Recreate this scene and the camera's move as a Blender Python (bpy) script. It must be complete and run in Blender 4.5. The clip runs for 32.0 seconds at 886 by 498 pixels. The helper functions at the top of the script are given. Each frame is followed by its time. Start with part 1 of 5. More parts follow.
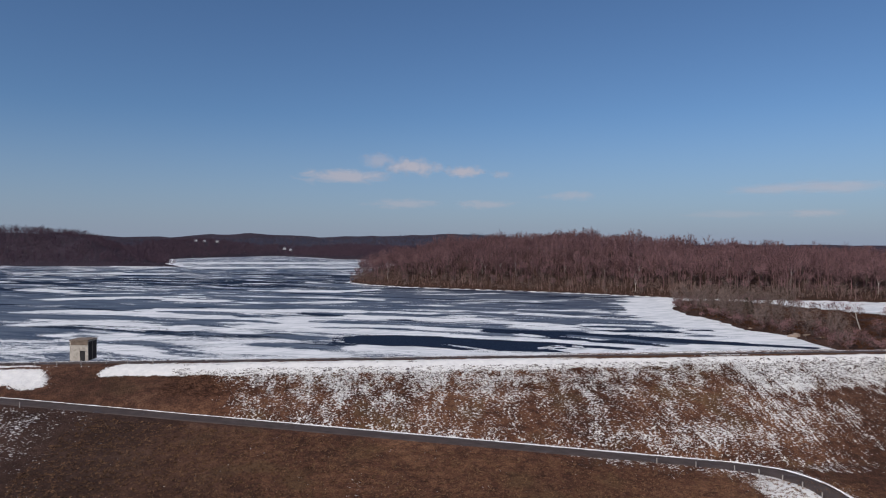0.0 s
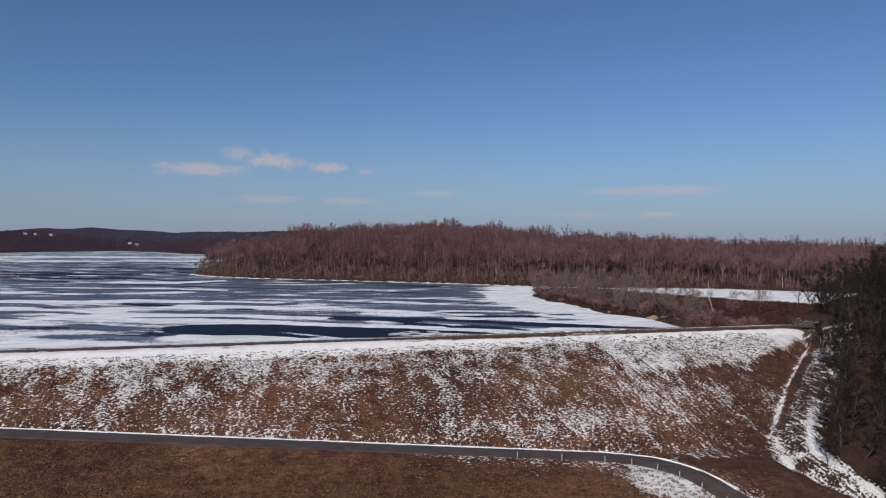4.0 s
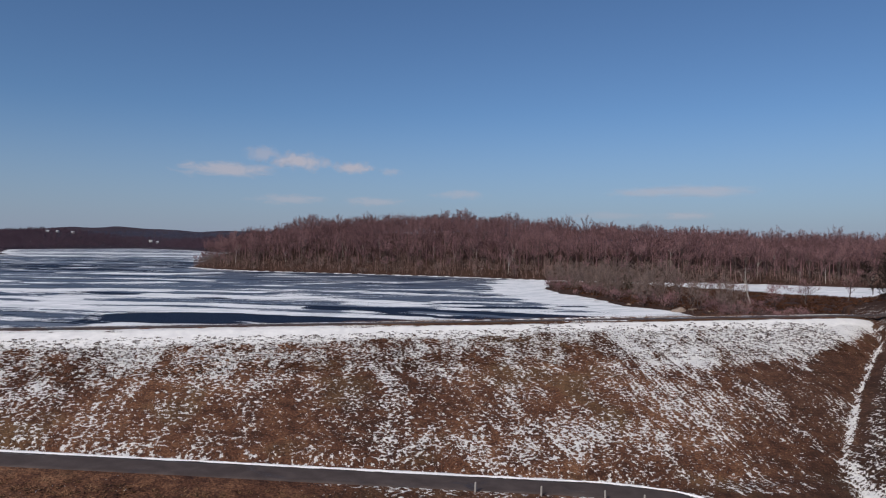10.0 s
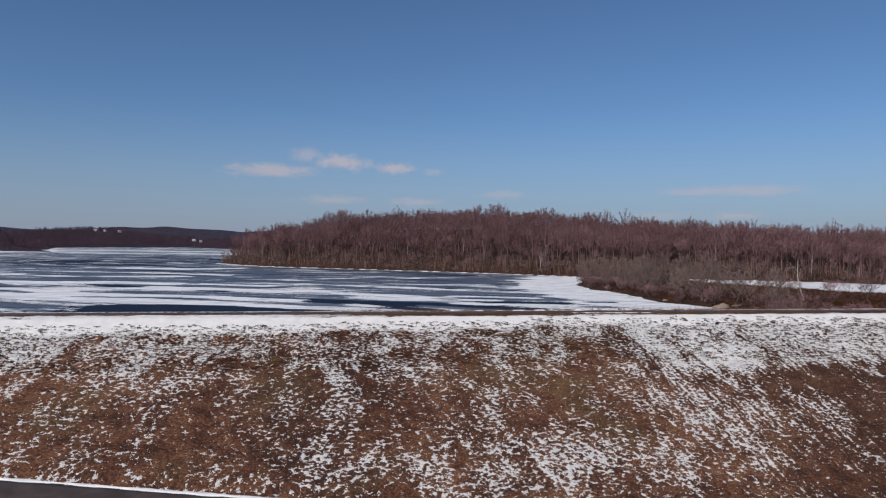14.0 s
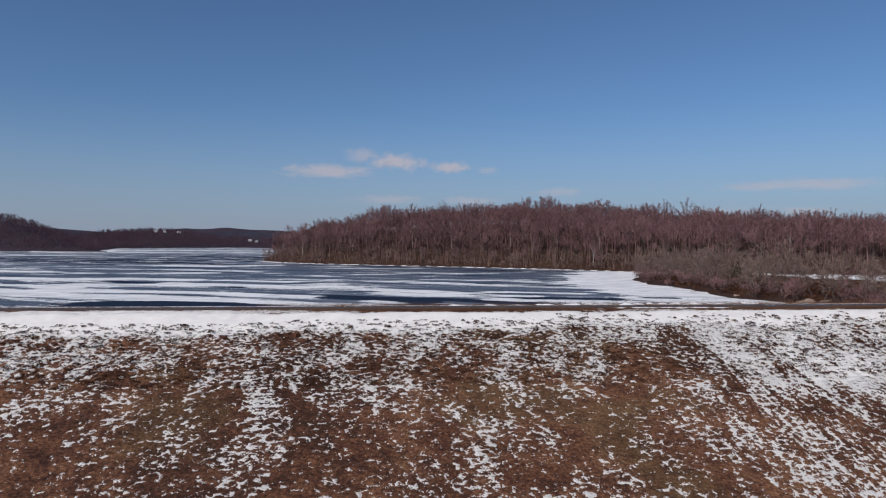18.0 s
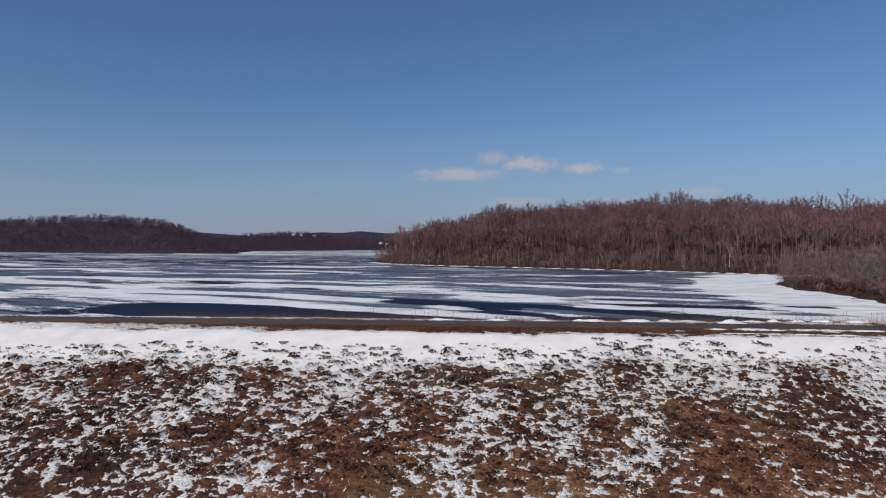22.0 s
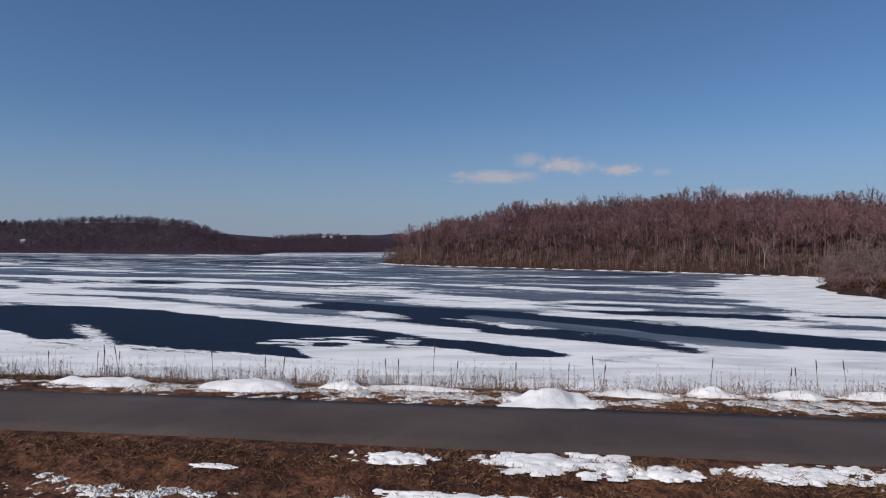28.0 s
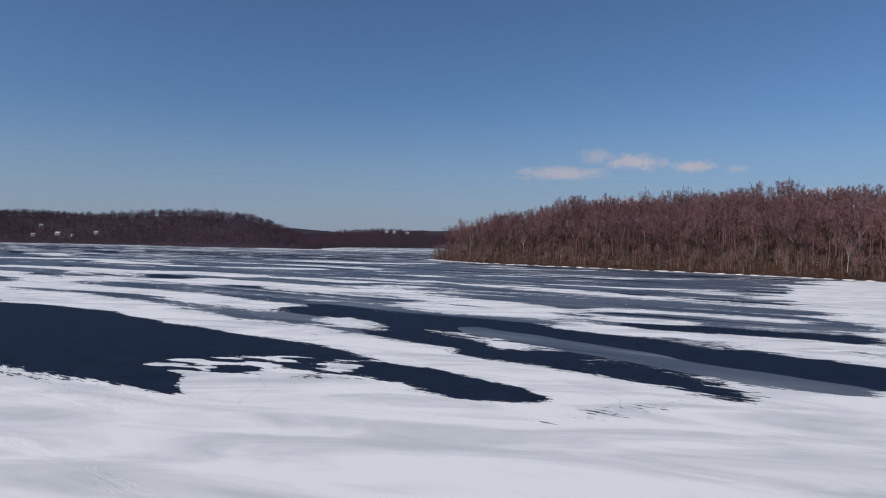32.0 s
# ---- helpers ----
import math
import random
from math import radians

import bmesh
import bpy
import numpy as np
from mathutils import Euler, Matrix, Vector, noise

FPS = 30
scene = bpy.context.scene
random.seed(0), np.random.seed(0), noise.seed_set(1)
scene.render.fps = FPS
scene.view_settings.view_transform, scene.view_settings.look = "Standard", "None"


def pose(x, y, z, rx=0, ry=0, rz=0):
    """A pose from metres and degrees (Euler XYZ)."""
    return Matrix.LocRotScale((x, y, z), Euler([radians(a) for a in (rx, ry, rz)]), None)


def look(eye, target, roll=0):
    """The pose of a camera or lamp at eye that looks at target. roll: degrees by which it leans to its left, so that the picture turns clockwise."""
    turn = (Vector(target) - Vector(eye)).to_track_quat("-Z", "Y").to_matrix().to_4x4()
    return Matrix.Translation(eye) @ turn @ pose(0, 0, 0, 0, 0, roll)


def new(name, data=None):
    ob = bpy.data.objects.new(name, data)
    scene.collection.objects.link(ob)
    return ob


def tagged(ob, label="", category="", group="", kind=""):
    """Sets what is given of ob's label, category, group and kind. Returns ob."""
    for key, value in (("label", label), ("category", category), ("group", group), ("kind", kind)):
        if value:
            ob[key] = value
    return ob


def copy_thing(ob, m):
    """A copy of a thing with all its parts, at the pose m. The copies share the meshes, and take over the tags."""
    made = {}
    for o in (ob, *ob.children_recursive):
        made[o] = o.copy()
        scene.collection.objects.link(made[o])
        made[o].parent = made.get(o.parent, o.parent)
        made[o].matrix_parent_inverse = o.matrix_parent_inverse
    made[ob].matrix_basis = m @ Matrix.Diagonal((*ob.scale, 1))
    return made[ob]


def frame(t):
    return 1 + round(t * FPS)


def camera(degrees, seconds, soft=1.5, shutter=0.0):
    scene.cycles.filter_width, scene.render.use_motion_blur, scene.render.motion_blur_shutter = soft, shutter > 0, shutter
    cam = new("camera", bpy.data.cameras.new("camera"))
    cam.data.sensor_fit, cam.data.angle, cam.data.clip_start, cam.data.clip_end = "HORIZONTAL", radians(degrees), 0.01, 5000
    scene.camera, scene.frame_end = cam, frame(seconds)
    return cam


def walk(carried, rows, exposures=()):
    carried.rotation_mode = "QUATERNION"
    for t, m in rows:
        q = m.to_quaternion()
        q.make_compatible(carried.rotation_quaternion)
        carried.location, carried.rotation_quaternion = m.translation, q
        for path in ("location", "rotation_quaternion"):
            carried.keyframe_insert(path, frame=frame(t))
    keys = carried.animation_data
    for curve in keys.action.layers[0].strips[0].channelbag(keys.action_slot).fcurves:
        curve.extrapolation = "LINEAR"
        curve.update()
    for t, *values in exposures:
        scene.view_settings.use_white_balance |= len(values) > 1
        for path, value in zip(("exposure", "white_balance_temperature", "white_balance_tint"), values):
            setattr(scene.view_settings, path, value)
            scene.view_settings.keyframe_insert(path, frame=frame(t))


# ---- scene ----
cam = camera(64.49, 32.0, soft=1.15)
# seconds, x, y, z, yaw, pitch, roll
ROWS = [
    (0.0, 0.00, 0.00, 30.89, -0.00, -0.44, -0.05),
    (0.5, 0.70, 2.72, 29.91, -0.32, -0.43, -0.06),
    (1.0, 1.44, 5.42, 29.08, -0.93, -0.39, -0.08),
    (1.5, 2.16, 8.11, 28.34, -4.43, -0.41, -0.09),
    (2.0, 2.78, 10.86, 27.56, -6.04, -0.41, -0.13),
    (2.5, 3.56, 13.61, 26.87, -7.14, -0.43, -0.18),
    (3.0, 4.46, 16.32, 26.08, -8.34, -0.42, -0.26),
    (3.5, 5.43, 19.05, 25.35, -9.63, -0.46, -0.33),
    (4.0, 6.42, 21.84, 24.61, -10.95, -0.53, -0.40),
    (4.5, 7.45, 24.43, 23.98, -11.19, -0.55, -0.45),
    (6.5, 11.99, 34.04, 22.56, -10.51, -0.52, -0.52),
    (7.0, 13.24, 36.18, 22.29, -10.26, -0.47, -0.57),
    (7.5, 14.50, 38.21, 21.79, -10.02, -0.47, -0.59),
    (8.0, 15.76, 40.23, 20.89, -9.80, -0.46, -0.63),
    (8.5, 17.08, 42.36, 20.10, -9.60, -0.48, -0.66),
    (9.0, 18.38, 44.52, 19.29, -9.40, -0.48, -0.68),
    (9.5, 19.66, 46.69, 18.79, -9.17, -0.45, -0.69),
    (10.0, 20.95, 48.82, 18.47, -8.86, -0.39, -0.69),
    (10.5, 22.25, 50.90, 18.15, -8.55, -0.34, -0.70),
    (11.0, 23.53, 52.92, 17.82, -8.23, -0.29, -0.72),
    (11.5, 24.83, 54.84, 17.32, -7.79, -0.29, -0.71),
    (12.0, 26.15, 56.75, 16.76, -7.50, -0.29, -0.73),
    (12.5, 27.33, 58.49, 16.30, -7.25, -0.26, -0.72),
    (13.0, 28.52, 60.21, 15.97, -6.98, -0.26, -0.71),
    (13.5, 29.76, 62.08, 15.70, -6.32, -0.31, -0.71),
    (14.0, 30.97, 64.62, 15.40, -5.33, -0.36, -0.78),
    (14.5, 32.13, 67.12, 15.05, -4.65, -0.32, -0.69),
    (16.5, 35.39, 77.31, 14.00, -2.62, -0.50, -0.50),
    (17.0, 36.31, 80.27, 13.68, -1.95, -0.53, -0.43),
    (17.5, 37.33, 83.27, 13.32, -1.33, -0.50, -0.35),
    (18.0, 38.48, 86.29, 12.93, -0.75, -0.46, -0.29),
    (18.5, 39.68, 89.34, 12.59, -0.01, -0.44, -0.24),
    (19.0, 40.88, 92.40, 12.35, 0.81, -0.36, -0.21),
    (19.5, 42.09, 95.49, 12.19, 3.23, -0.26, -0.21),
    (20.0, 43.34, 98.58, 12.06, 5.40, -0.18, -0.20),
    (20.5, 44.49, 101.71, 11.91, 6.53, -0.15, -0.19),
    (21.0, 45.61, 104.84, 11.72, 7.66, -0.14, -0.15),
    (21.5, 46.70, 107.98, 11.60, 8.92, -0.18, -0.13),
    (22.0, 47.71, 111.02, 11.48, 10.04, -0.25, -0.14),
    (22.5, 48.64, 113.83, 11.17, 10.17, -0.23, -0.14),
    (23.0, 49.53, 116.64, 10.91, 10.31, -0.24, -0.19),
    (23.5, 50.40, 119.42, 10.83, 10.47, -0.18, -0.14),
    (24.0, 51.22, 122.09, 10.79, 10.84, -0.15, -0.10),
    (24.5, 52.07, 124.65, 10.66, 11.87, -0.11, -0.10),
    (25.0, 52.85, 127.22, 10.44, 12.11, -0.12, -0.10),
    (25.5, 53.63, 129.85, 10.19, 12.28, -0.15, -0.08),
    (27.5, 56.79, 139.18, 9.61, 12.98, -0.08, -0.19),
    (28.0, 57.60, 141.46, 9.58, 13.12, -0.01, -0.27),
    (28.5, 58.36, 143.68, 9.61, 13.43, -0.01, -0.40),
    (29.0, 58.98, 145.90, 9.61, 13.88, 0.00, -0.49),
    (29.5, 59.50, 148.18, 9.68, 14.74, -0.05, -0.66),
    (30.0, 59.95, 150.51, 9.74, 15.24, -0.12, -0.75),
    (30.5, 60.35, 152.89, 9.73, 15.91, -0.24, -0.89),
    (31.0, 60.71, 155.30, 9.68, 16.96, -0.22, -0.99),
    (31.5, 61.06, 157.73, 9.61, 17.82, -0.30, -1.00),
    (32.0, 61.42, 160.14, 9.56, 18.52, -0.36, -1.03),
]
walk(cam, [(t, pose(x, y, z, 90 + pitch, roll, yaw)) for t, x, y, z, yaw, pitch, roll in ROWS], exposures=[(0.0, -0.25), (32.0, -0.25)])

# ---- world, sun ----
SUN_AZ, SUN_EL = 222.0, 38.0      # degrees clockwise from +y, degrees up
world = bpy.data.worlds.new("world")
scene.world = world
world.use_nodes = True
wn = world.node_tree
sky = wn.nodes.new("ShaderNodeTexSky")
sky.sky_type = "NISHITA"
sky.sun_disc = False
sky.sun_elevation = radians(SUN_EL)
sky.sun_rotation = radians(SUN_AZ)
sky.altitude = 150
sky.air_density, sky.dust_density, sky.ozone_density = 0.85, 0.7, 2.4
tint = wn.nodes.new("ShaderNodeMix")
tint.data_type, tint.blend_type = "RGBA", "MULTIPLY"
tint.inputs[0].default_value = 1.0
tint.inputs[7].default_value = (0.705, 0.89, 1.08, 1)
wn.links.new(sky.outputs[0], tint.inputs[6])
wn.links.new(tint.outputs[2], wn.nodes["Background"].inputs[0])
wn.nodes["Background"].inputs[1].default_value = 0.092
sun_data = bpy.data.lights.new("sun", "SUN")
sun_data.energy, sun_data.angle, sun_data.color = 4.0, radians(0.53), (1.0, 0.92, 0.84)
sun = new("sun", sun_data)
sa, se = radians(SUN_AZ), radians(SUN_EL)
sun.matrix_world = look((0, 0, 300), (-math.sin(sa) * math.cos(se) * 100, -math.cos(sa) * math.cos(se) * 100, 300 - math.sin(se) * 100))


# ---- numbers: noise and shapes ----
def lattice(ix, iy, seed):
    h = (ix.astype(np.int64) * 374761393 + iy.astype(np.int64) * 668265263 + seed * 1442695041) & 0xFFFFFFFF
    h = ((h ^ (h >> 13)) * 1274126177) & 0xFFFFFFFF
    return ((h ^ (h >> 16)) & 0xFFFF) / 65535.0


def vnoise(x, y, seed=0):
    x, y = np.asarray(x, float), np.asarray(y, float)
    ix, iy = np.floor(x), np.floor(y)
    fx, fy = x - ix, y - iy
    fx, fy = fx * fx * (3 - 2 * fx), fy * fy * (3 - 2 * fy)
    a, b = lattice(ix, iy, seed), lattice(ix + 1, iy, seed)
    c, d = lattice(ix, iy + 1, seed), lattice(ix + 1, iy + 1, seed)
    return (a + (b - a) * fx) * (1 - fy) + (c + (d - c) * fx) * fy


def fbm(x, y, octaves=4, seed=0):
    """Between about -0.5 and 0.5."""
    total, amp, norm = 0.0, 1.0, 0.0
    for k in range(octaves):
        total = total + amp * (vnoise(x * 2**k + 17.3 * k, y * 2**k - 9.1 * k, seed + k) - 0.5)
        norm += amp
        amp *= 0.5
    return total / norm


def smooth(a, b, x):
    t = np.clip((x - a) / (b - a), 0, 1)
    return t * t * (3 - 2 * t)


def edge_distance(x, y, pts):
    best = np.full(np.shape(x), 1e9)
    for (ax, ay), (bx, by) in zip(pts[:-1], pts[1:]):
        dx, dy = bx - ax, by - ay
        t = np.clip(((x - ax) * dx + (y - ay) * dy) / (dx * dx + dy * dy), 0, 1)
        best = np.minimum(best, np.hypot(x - ax - t * dx, y - ay - t * dy))
    return best


def inside_by(x, y, pts):
    """Distance to the outline, positive inside."""
    ring = list(pts) + [pts[0]]
    odd = np.zeros(np.shape(x), bool)
    for (ax, ay), (bx, by) in zip(ring[:-1], ring[1:]):
        if ay == by:
            continue
        odd ^= ((ay > y) != (by > y)) & (x < (bx - ax) * (y - ay) / (by - ay) + ax)
    return np.where(odd, 1, -1) * edge_distance(x, y, ring)


# ---- plan ----
CREST_Z, ROAD_HALF, ROAD_OFF, LAKE_Z = 7.2, 1.1, -0.9, 1.0
# the land and ice beyond the dam, and the small things of the crest, are laid out in plans of their own
BEYOND = Matrix.Translation((4.4, 4.0, LAKE_Z)) @ Matrix.Diagonal((0.92, 0.92, 0.92, 1))
TOP = Matrix.Translation((57.6 - 0.655 * 57.64, 141.46 - 0.655 * 137.52, CREST_Z * (1 - 0.655))) @ Matrix.Diagonal((0.655, 0.655, 0.655, 1))
PENINSULA = [(-83, 580), (-62, 548), (-35, 522), (26, 489), (80, 459), (132, 420), (173, 402), (212, 397), (245, 382), (300, 342), (700, 252), (900, 700), (500, 950), (60, 860), (-30, 720), (-80, 612)]
POINT = [(125, 392), (113, 355), (107, 325), (110, 280), (110, 260), (117, 243), (115, 214), (123, 190), (135, 150), (300, 150), (300, 256), (250, 271), (213, 286), (197, 306), (183, 336), (160, 386)]
MAINLAND = [(-4700, 900), (-1100, 930), (-900, 985), (-640, 1003), (-500, 987), (-372, 968), (-388, 1000), (-470, 1150), (-568, 1440), (-500, 1720), (-430, 1815), (-300, 1600), (-205, 1420), (0, 1330), (600, 1250), (4700, 1100), (4700, 4700), (-4700, 4700)]
ABUTMENT = [(114, 158), (105, 145.5), (89, 131), (75.5, 117), (72, 110), (73, 103), (86, 60), (100, -300), (900, -300), (900, 190), (130, 190)]


def crest_y(x):
    return 151.4 + 0.095 * (np.asarray(x, float) - 54)


def toe_road():
    """Centre line of the lower road: straight along the slope, then turning away from the dam."""
    pts = [(x, 115.9 - 0.086 * x) for x in range(-260, 52, 6)]
    x, y, a = pts[-1][0], pts[-1][1], math.atan2(-0.086, 1)
    for k in range(86):
        a = max(a - (0.045 if k < 4 else 0.09), radians(-78))
        x, y = x + math.cos(a) * 0.95, y + math.sin(a) * 0.95
        pts.append((x, y))
    return np.array(pts)


TOE = toe_road()


def toe_z(x, y):
    return -1.70 - 0.064 * np.clip(x, -260, 52) - 0.10 * np.maximum(112 - y, 0) * smooth(34, 60, x)


def ground_z(x, y, roads=True):
    x, y = np.broadcast_arrays(np.asarray(x, float), np.asarray(y, float))
    d = y - crest_y(x)
    # embankment
    down = -d - 4.0
    face = CREST_Z - 0.15 - 0.35 * np.maximum(down, 0)
    bench = toe_z(x, y)
    line = 115.9 - 0.086 * np.minimum(x, 52)
    below = bench - (0.2 - 0.2 * smooth(30, 56, x)) * np.maximum(line - 2.6 - y, 0)
    z = np.where(y > line, np.maximum(face, np.minimum(bench, 90)), np.maximum(below, -17 - 0.0 * x))
    z = np.where(d > -4.0, CREST_Z - 0.15 * smooth(-2.2, -4.0, d), z)
    wide = np.clip(0.05 * (x - 55), 0, 0.5)  # the lake-side verge widens
    z = np.where(d > 1.2, CREST_Z - 0.13 * smooth(1.4, 2.4, d - wide) - 0.45 * np.maximum(d - wide - 2.35, 0), z)
    z = np.maximum(z, np.where(d > 3, -2.5, -40))
    # valley side by the dam's right end
    ab = inside_by(x, y, ABUTMENT)
    side = smooth(-2, 12, ab)
    hill = np.maximum(0.30 * ab, 0) + 4.5 * fbm(x / 30, y / 30, 3, 5) * smooth(0, 20, ab) - 0.7 * np.exp(-(ab / 2.2) ** 2)
    edge_base = np.where(y < 144, 5.4 - 0.35 * (144 - np.maximum(y, 75)), CREST_Z - 0.4)
    z = np.where(ab > -6, np.where(ab > 0, np.maximum(edge_base, -17) + np.minimum(hill, 16), z + np.minimum(hill, 0)), z)
    # land beyond the water
    far = y > 172
    pen = inside_by(x, y, PENINSULA)
    ph = 0.7 * smooth(0, 4, pen) + 29 * (1 - np.exp(-np.maximum(pen, 0) / 55)) * (0.28 + 0.72 * np.exp(-np.maximum(x - 130, 0) / 170)) + 5 * fbm(x / 45, y / 45, 3, 8) * smooth(5, 40, pen)
    po = inside_by(x, y, POINT) + 5 * fbm(x / 9, y / 9, 3, 3)
    pz = 0.9 * smooth(0, 5, po) + 0.6 * smooth(5, 40, po) + 0.7 * fbm(x / 6, y / 6, 3, 4)
    ml = inside_by(x, y, MAINLAND) + 30 * fbm(x / 120, y / 120, 2, 6)
    hills = 40 * np.exp(-((x + 690) / 230) ** 2 - ((y - 1150) / 150) ** 2) + 40 * np.exp(-((x + 1150) / 260) ** 2 - ((y - 1180) / 170) ** 2) + 20 * np.exp(-((x + 430) / 130) ** 2 - ((y - 1330) / 200) ** 2) + 24 * np.exp(-((x + 690) / 170) ** 2 - ((y - 1860) / 170) ** 2)
    ridge = 62 * (1 - 0.75 * smooth(100, 800, x)) * smooth(1500, 2900, y + 0.2 * x) * (0.75 + 1.2 * fbm(x / 380, y / 900, 3, 12))
    mz = smooth(0, 8, ml) + 9 * (1 - np.exp(-np.maximum(ml, 0) / 60)) + (hills + ridge) * smooth(0, 140, ml) + 8 * fbm(x / 90, y / 90, 3, 9) * smooth(20, 100, ml)
    lake = np.maximum(np.maximum(np.where(pen > 0, ph, np.maximum(0.12 * pen, -2.5)), np.where(po > 0, pz, np.maximum(0.15 * po, -2.5))), np.where(ml > 0, mz, np.maximum(0.1 * ml, -2.5)))
    z = np.where(far, np.maximum(lake, np.where(ab > 0, np.maximum(z, lake), np.where(d < 24, np.minimum(z, 9), -2.5))), z)
    # relief underfoot
    z = z + 0.10 * fbm(x / 3.0, y / 3.0, 3, 21) * smooth(1.3, 2.4, np.abs(d - ROAD_OFF)) * (y < 172)
    z = z + 0.04 * np.exp(-((-d - 2.6) / 0.4) ** 2)
    if roads:
        t = edge_distance(x, y, [tuple(p) for p in TOE])
        w = (1 - smooth(2.4, 3.6, t)) * (y < 135)
        z = z * (1 - w) + (toe_z(x, y) + 0.02) * w
    return z


# ---- meshes ----
def mesh_of(name, verts, faces, smooth_shade=False):
    me = bpy.data.meshes.new(name)
    verts = np.asarray(verts, np.float32)
    faces = np.asarray(faces, np.int32)
    n, k = faces.shape
    me.vertices.add(len(verts))
    me.vertices.foreach_set("co", verts.ravel())
    me.loops.add(n * k)
    me.loops.foreach_set("vertex_index", faces.ravel())
    me.polygons.add(n)
    me.polygons.foreach_set("loop_start", np.arange(0, n * k, k, dtype=np.int32))
    if smooth_shade:
        me.polygons.foreach_set("use_smooth", np.ones(n, bool))
    me.update(calc_edges=True)
    return me


def grid_mesh(name, xs, ys, zf):
    X, Y = np.meshgrid(xs, ys)
    Z = zf(X, Y)
    nx, ny = len(xs), len(ys)
    i = np.arange(nx * ny).reshape(ny, nx)
    faces = np.stack([i[:-1, :-1], i[:-1, 1:], i[1:, 1:], i[1:, :-1]], -1).reshape(-1, 4)
    return mesh_of(name, np.stack([X, Y, Z], -1).reshape(-1, 3), faces, True), X, Y, Z


def attribute(me, name, values):
    at = me.attributes.new(name, "FLOAT", "POINT")
    at.data.foreach_set("value", np.asarray(values, np.float32).ravel())


def part(name, bm, material, parent, label="", at=None):
    """Links a bmesh (or mesh) as one object under a thing."""
    if isinstance(bm, bpy.types.Mesh):
        me = bm
    else:
        me = bpy.data.meshes.new(name)
        bm.to_mesh(me)
        bm.free()
    if not me.materials:
        me.materials.append(material)
    ob = new(name, me)
    ob.parent = parent
    if at is not None:
        ob.matrix_basis = at
    if label:
        ob["label"] = label
    return ob


def thing(name, label, category, m=None, group="", kind=""):
    ob = new(name)
    ob.empty_display_size = 0.2
    if m is not None:
        ob.matrix_basis = m
    return tagged(ob, label, category, group, kind)


def box(bm, cx, cy, cz, sx, sy, sz, bevel=0.0, m=None):
    made = bmesh.ops.create_cube(bm, size=1.0, matrix=Matrix.Translation((cx, cy, cz)) @ Matrix.Diagonal((sx, sy, sz, 1)))
    if bevel:
        edges = list({e for v in made["verts"] for e in v.link_edges})
        bmesh.ops.bevel(bm, geom=edges, offset=bevel, segments=2, affect="EDGES", profile=0.6)
    return bm


def steps(*runs):
    """Grid lines from runs of (start, end, step)."""
    out = []
    for a, b, s in runs:
        out.extend(np.arange(a, b - 1e-6, s))
    out.append(runs[-1][1])
    return np.array(out)


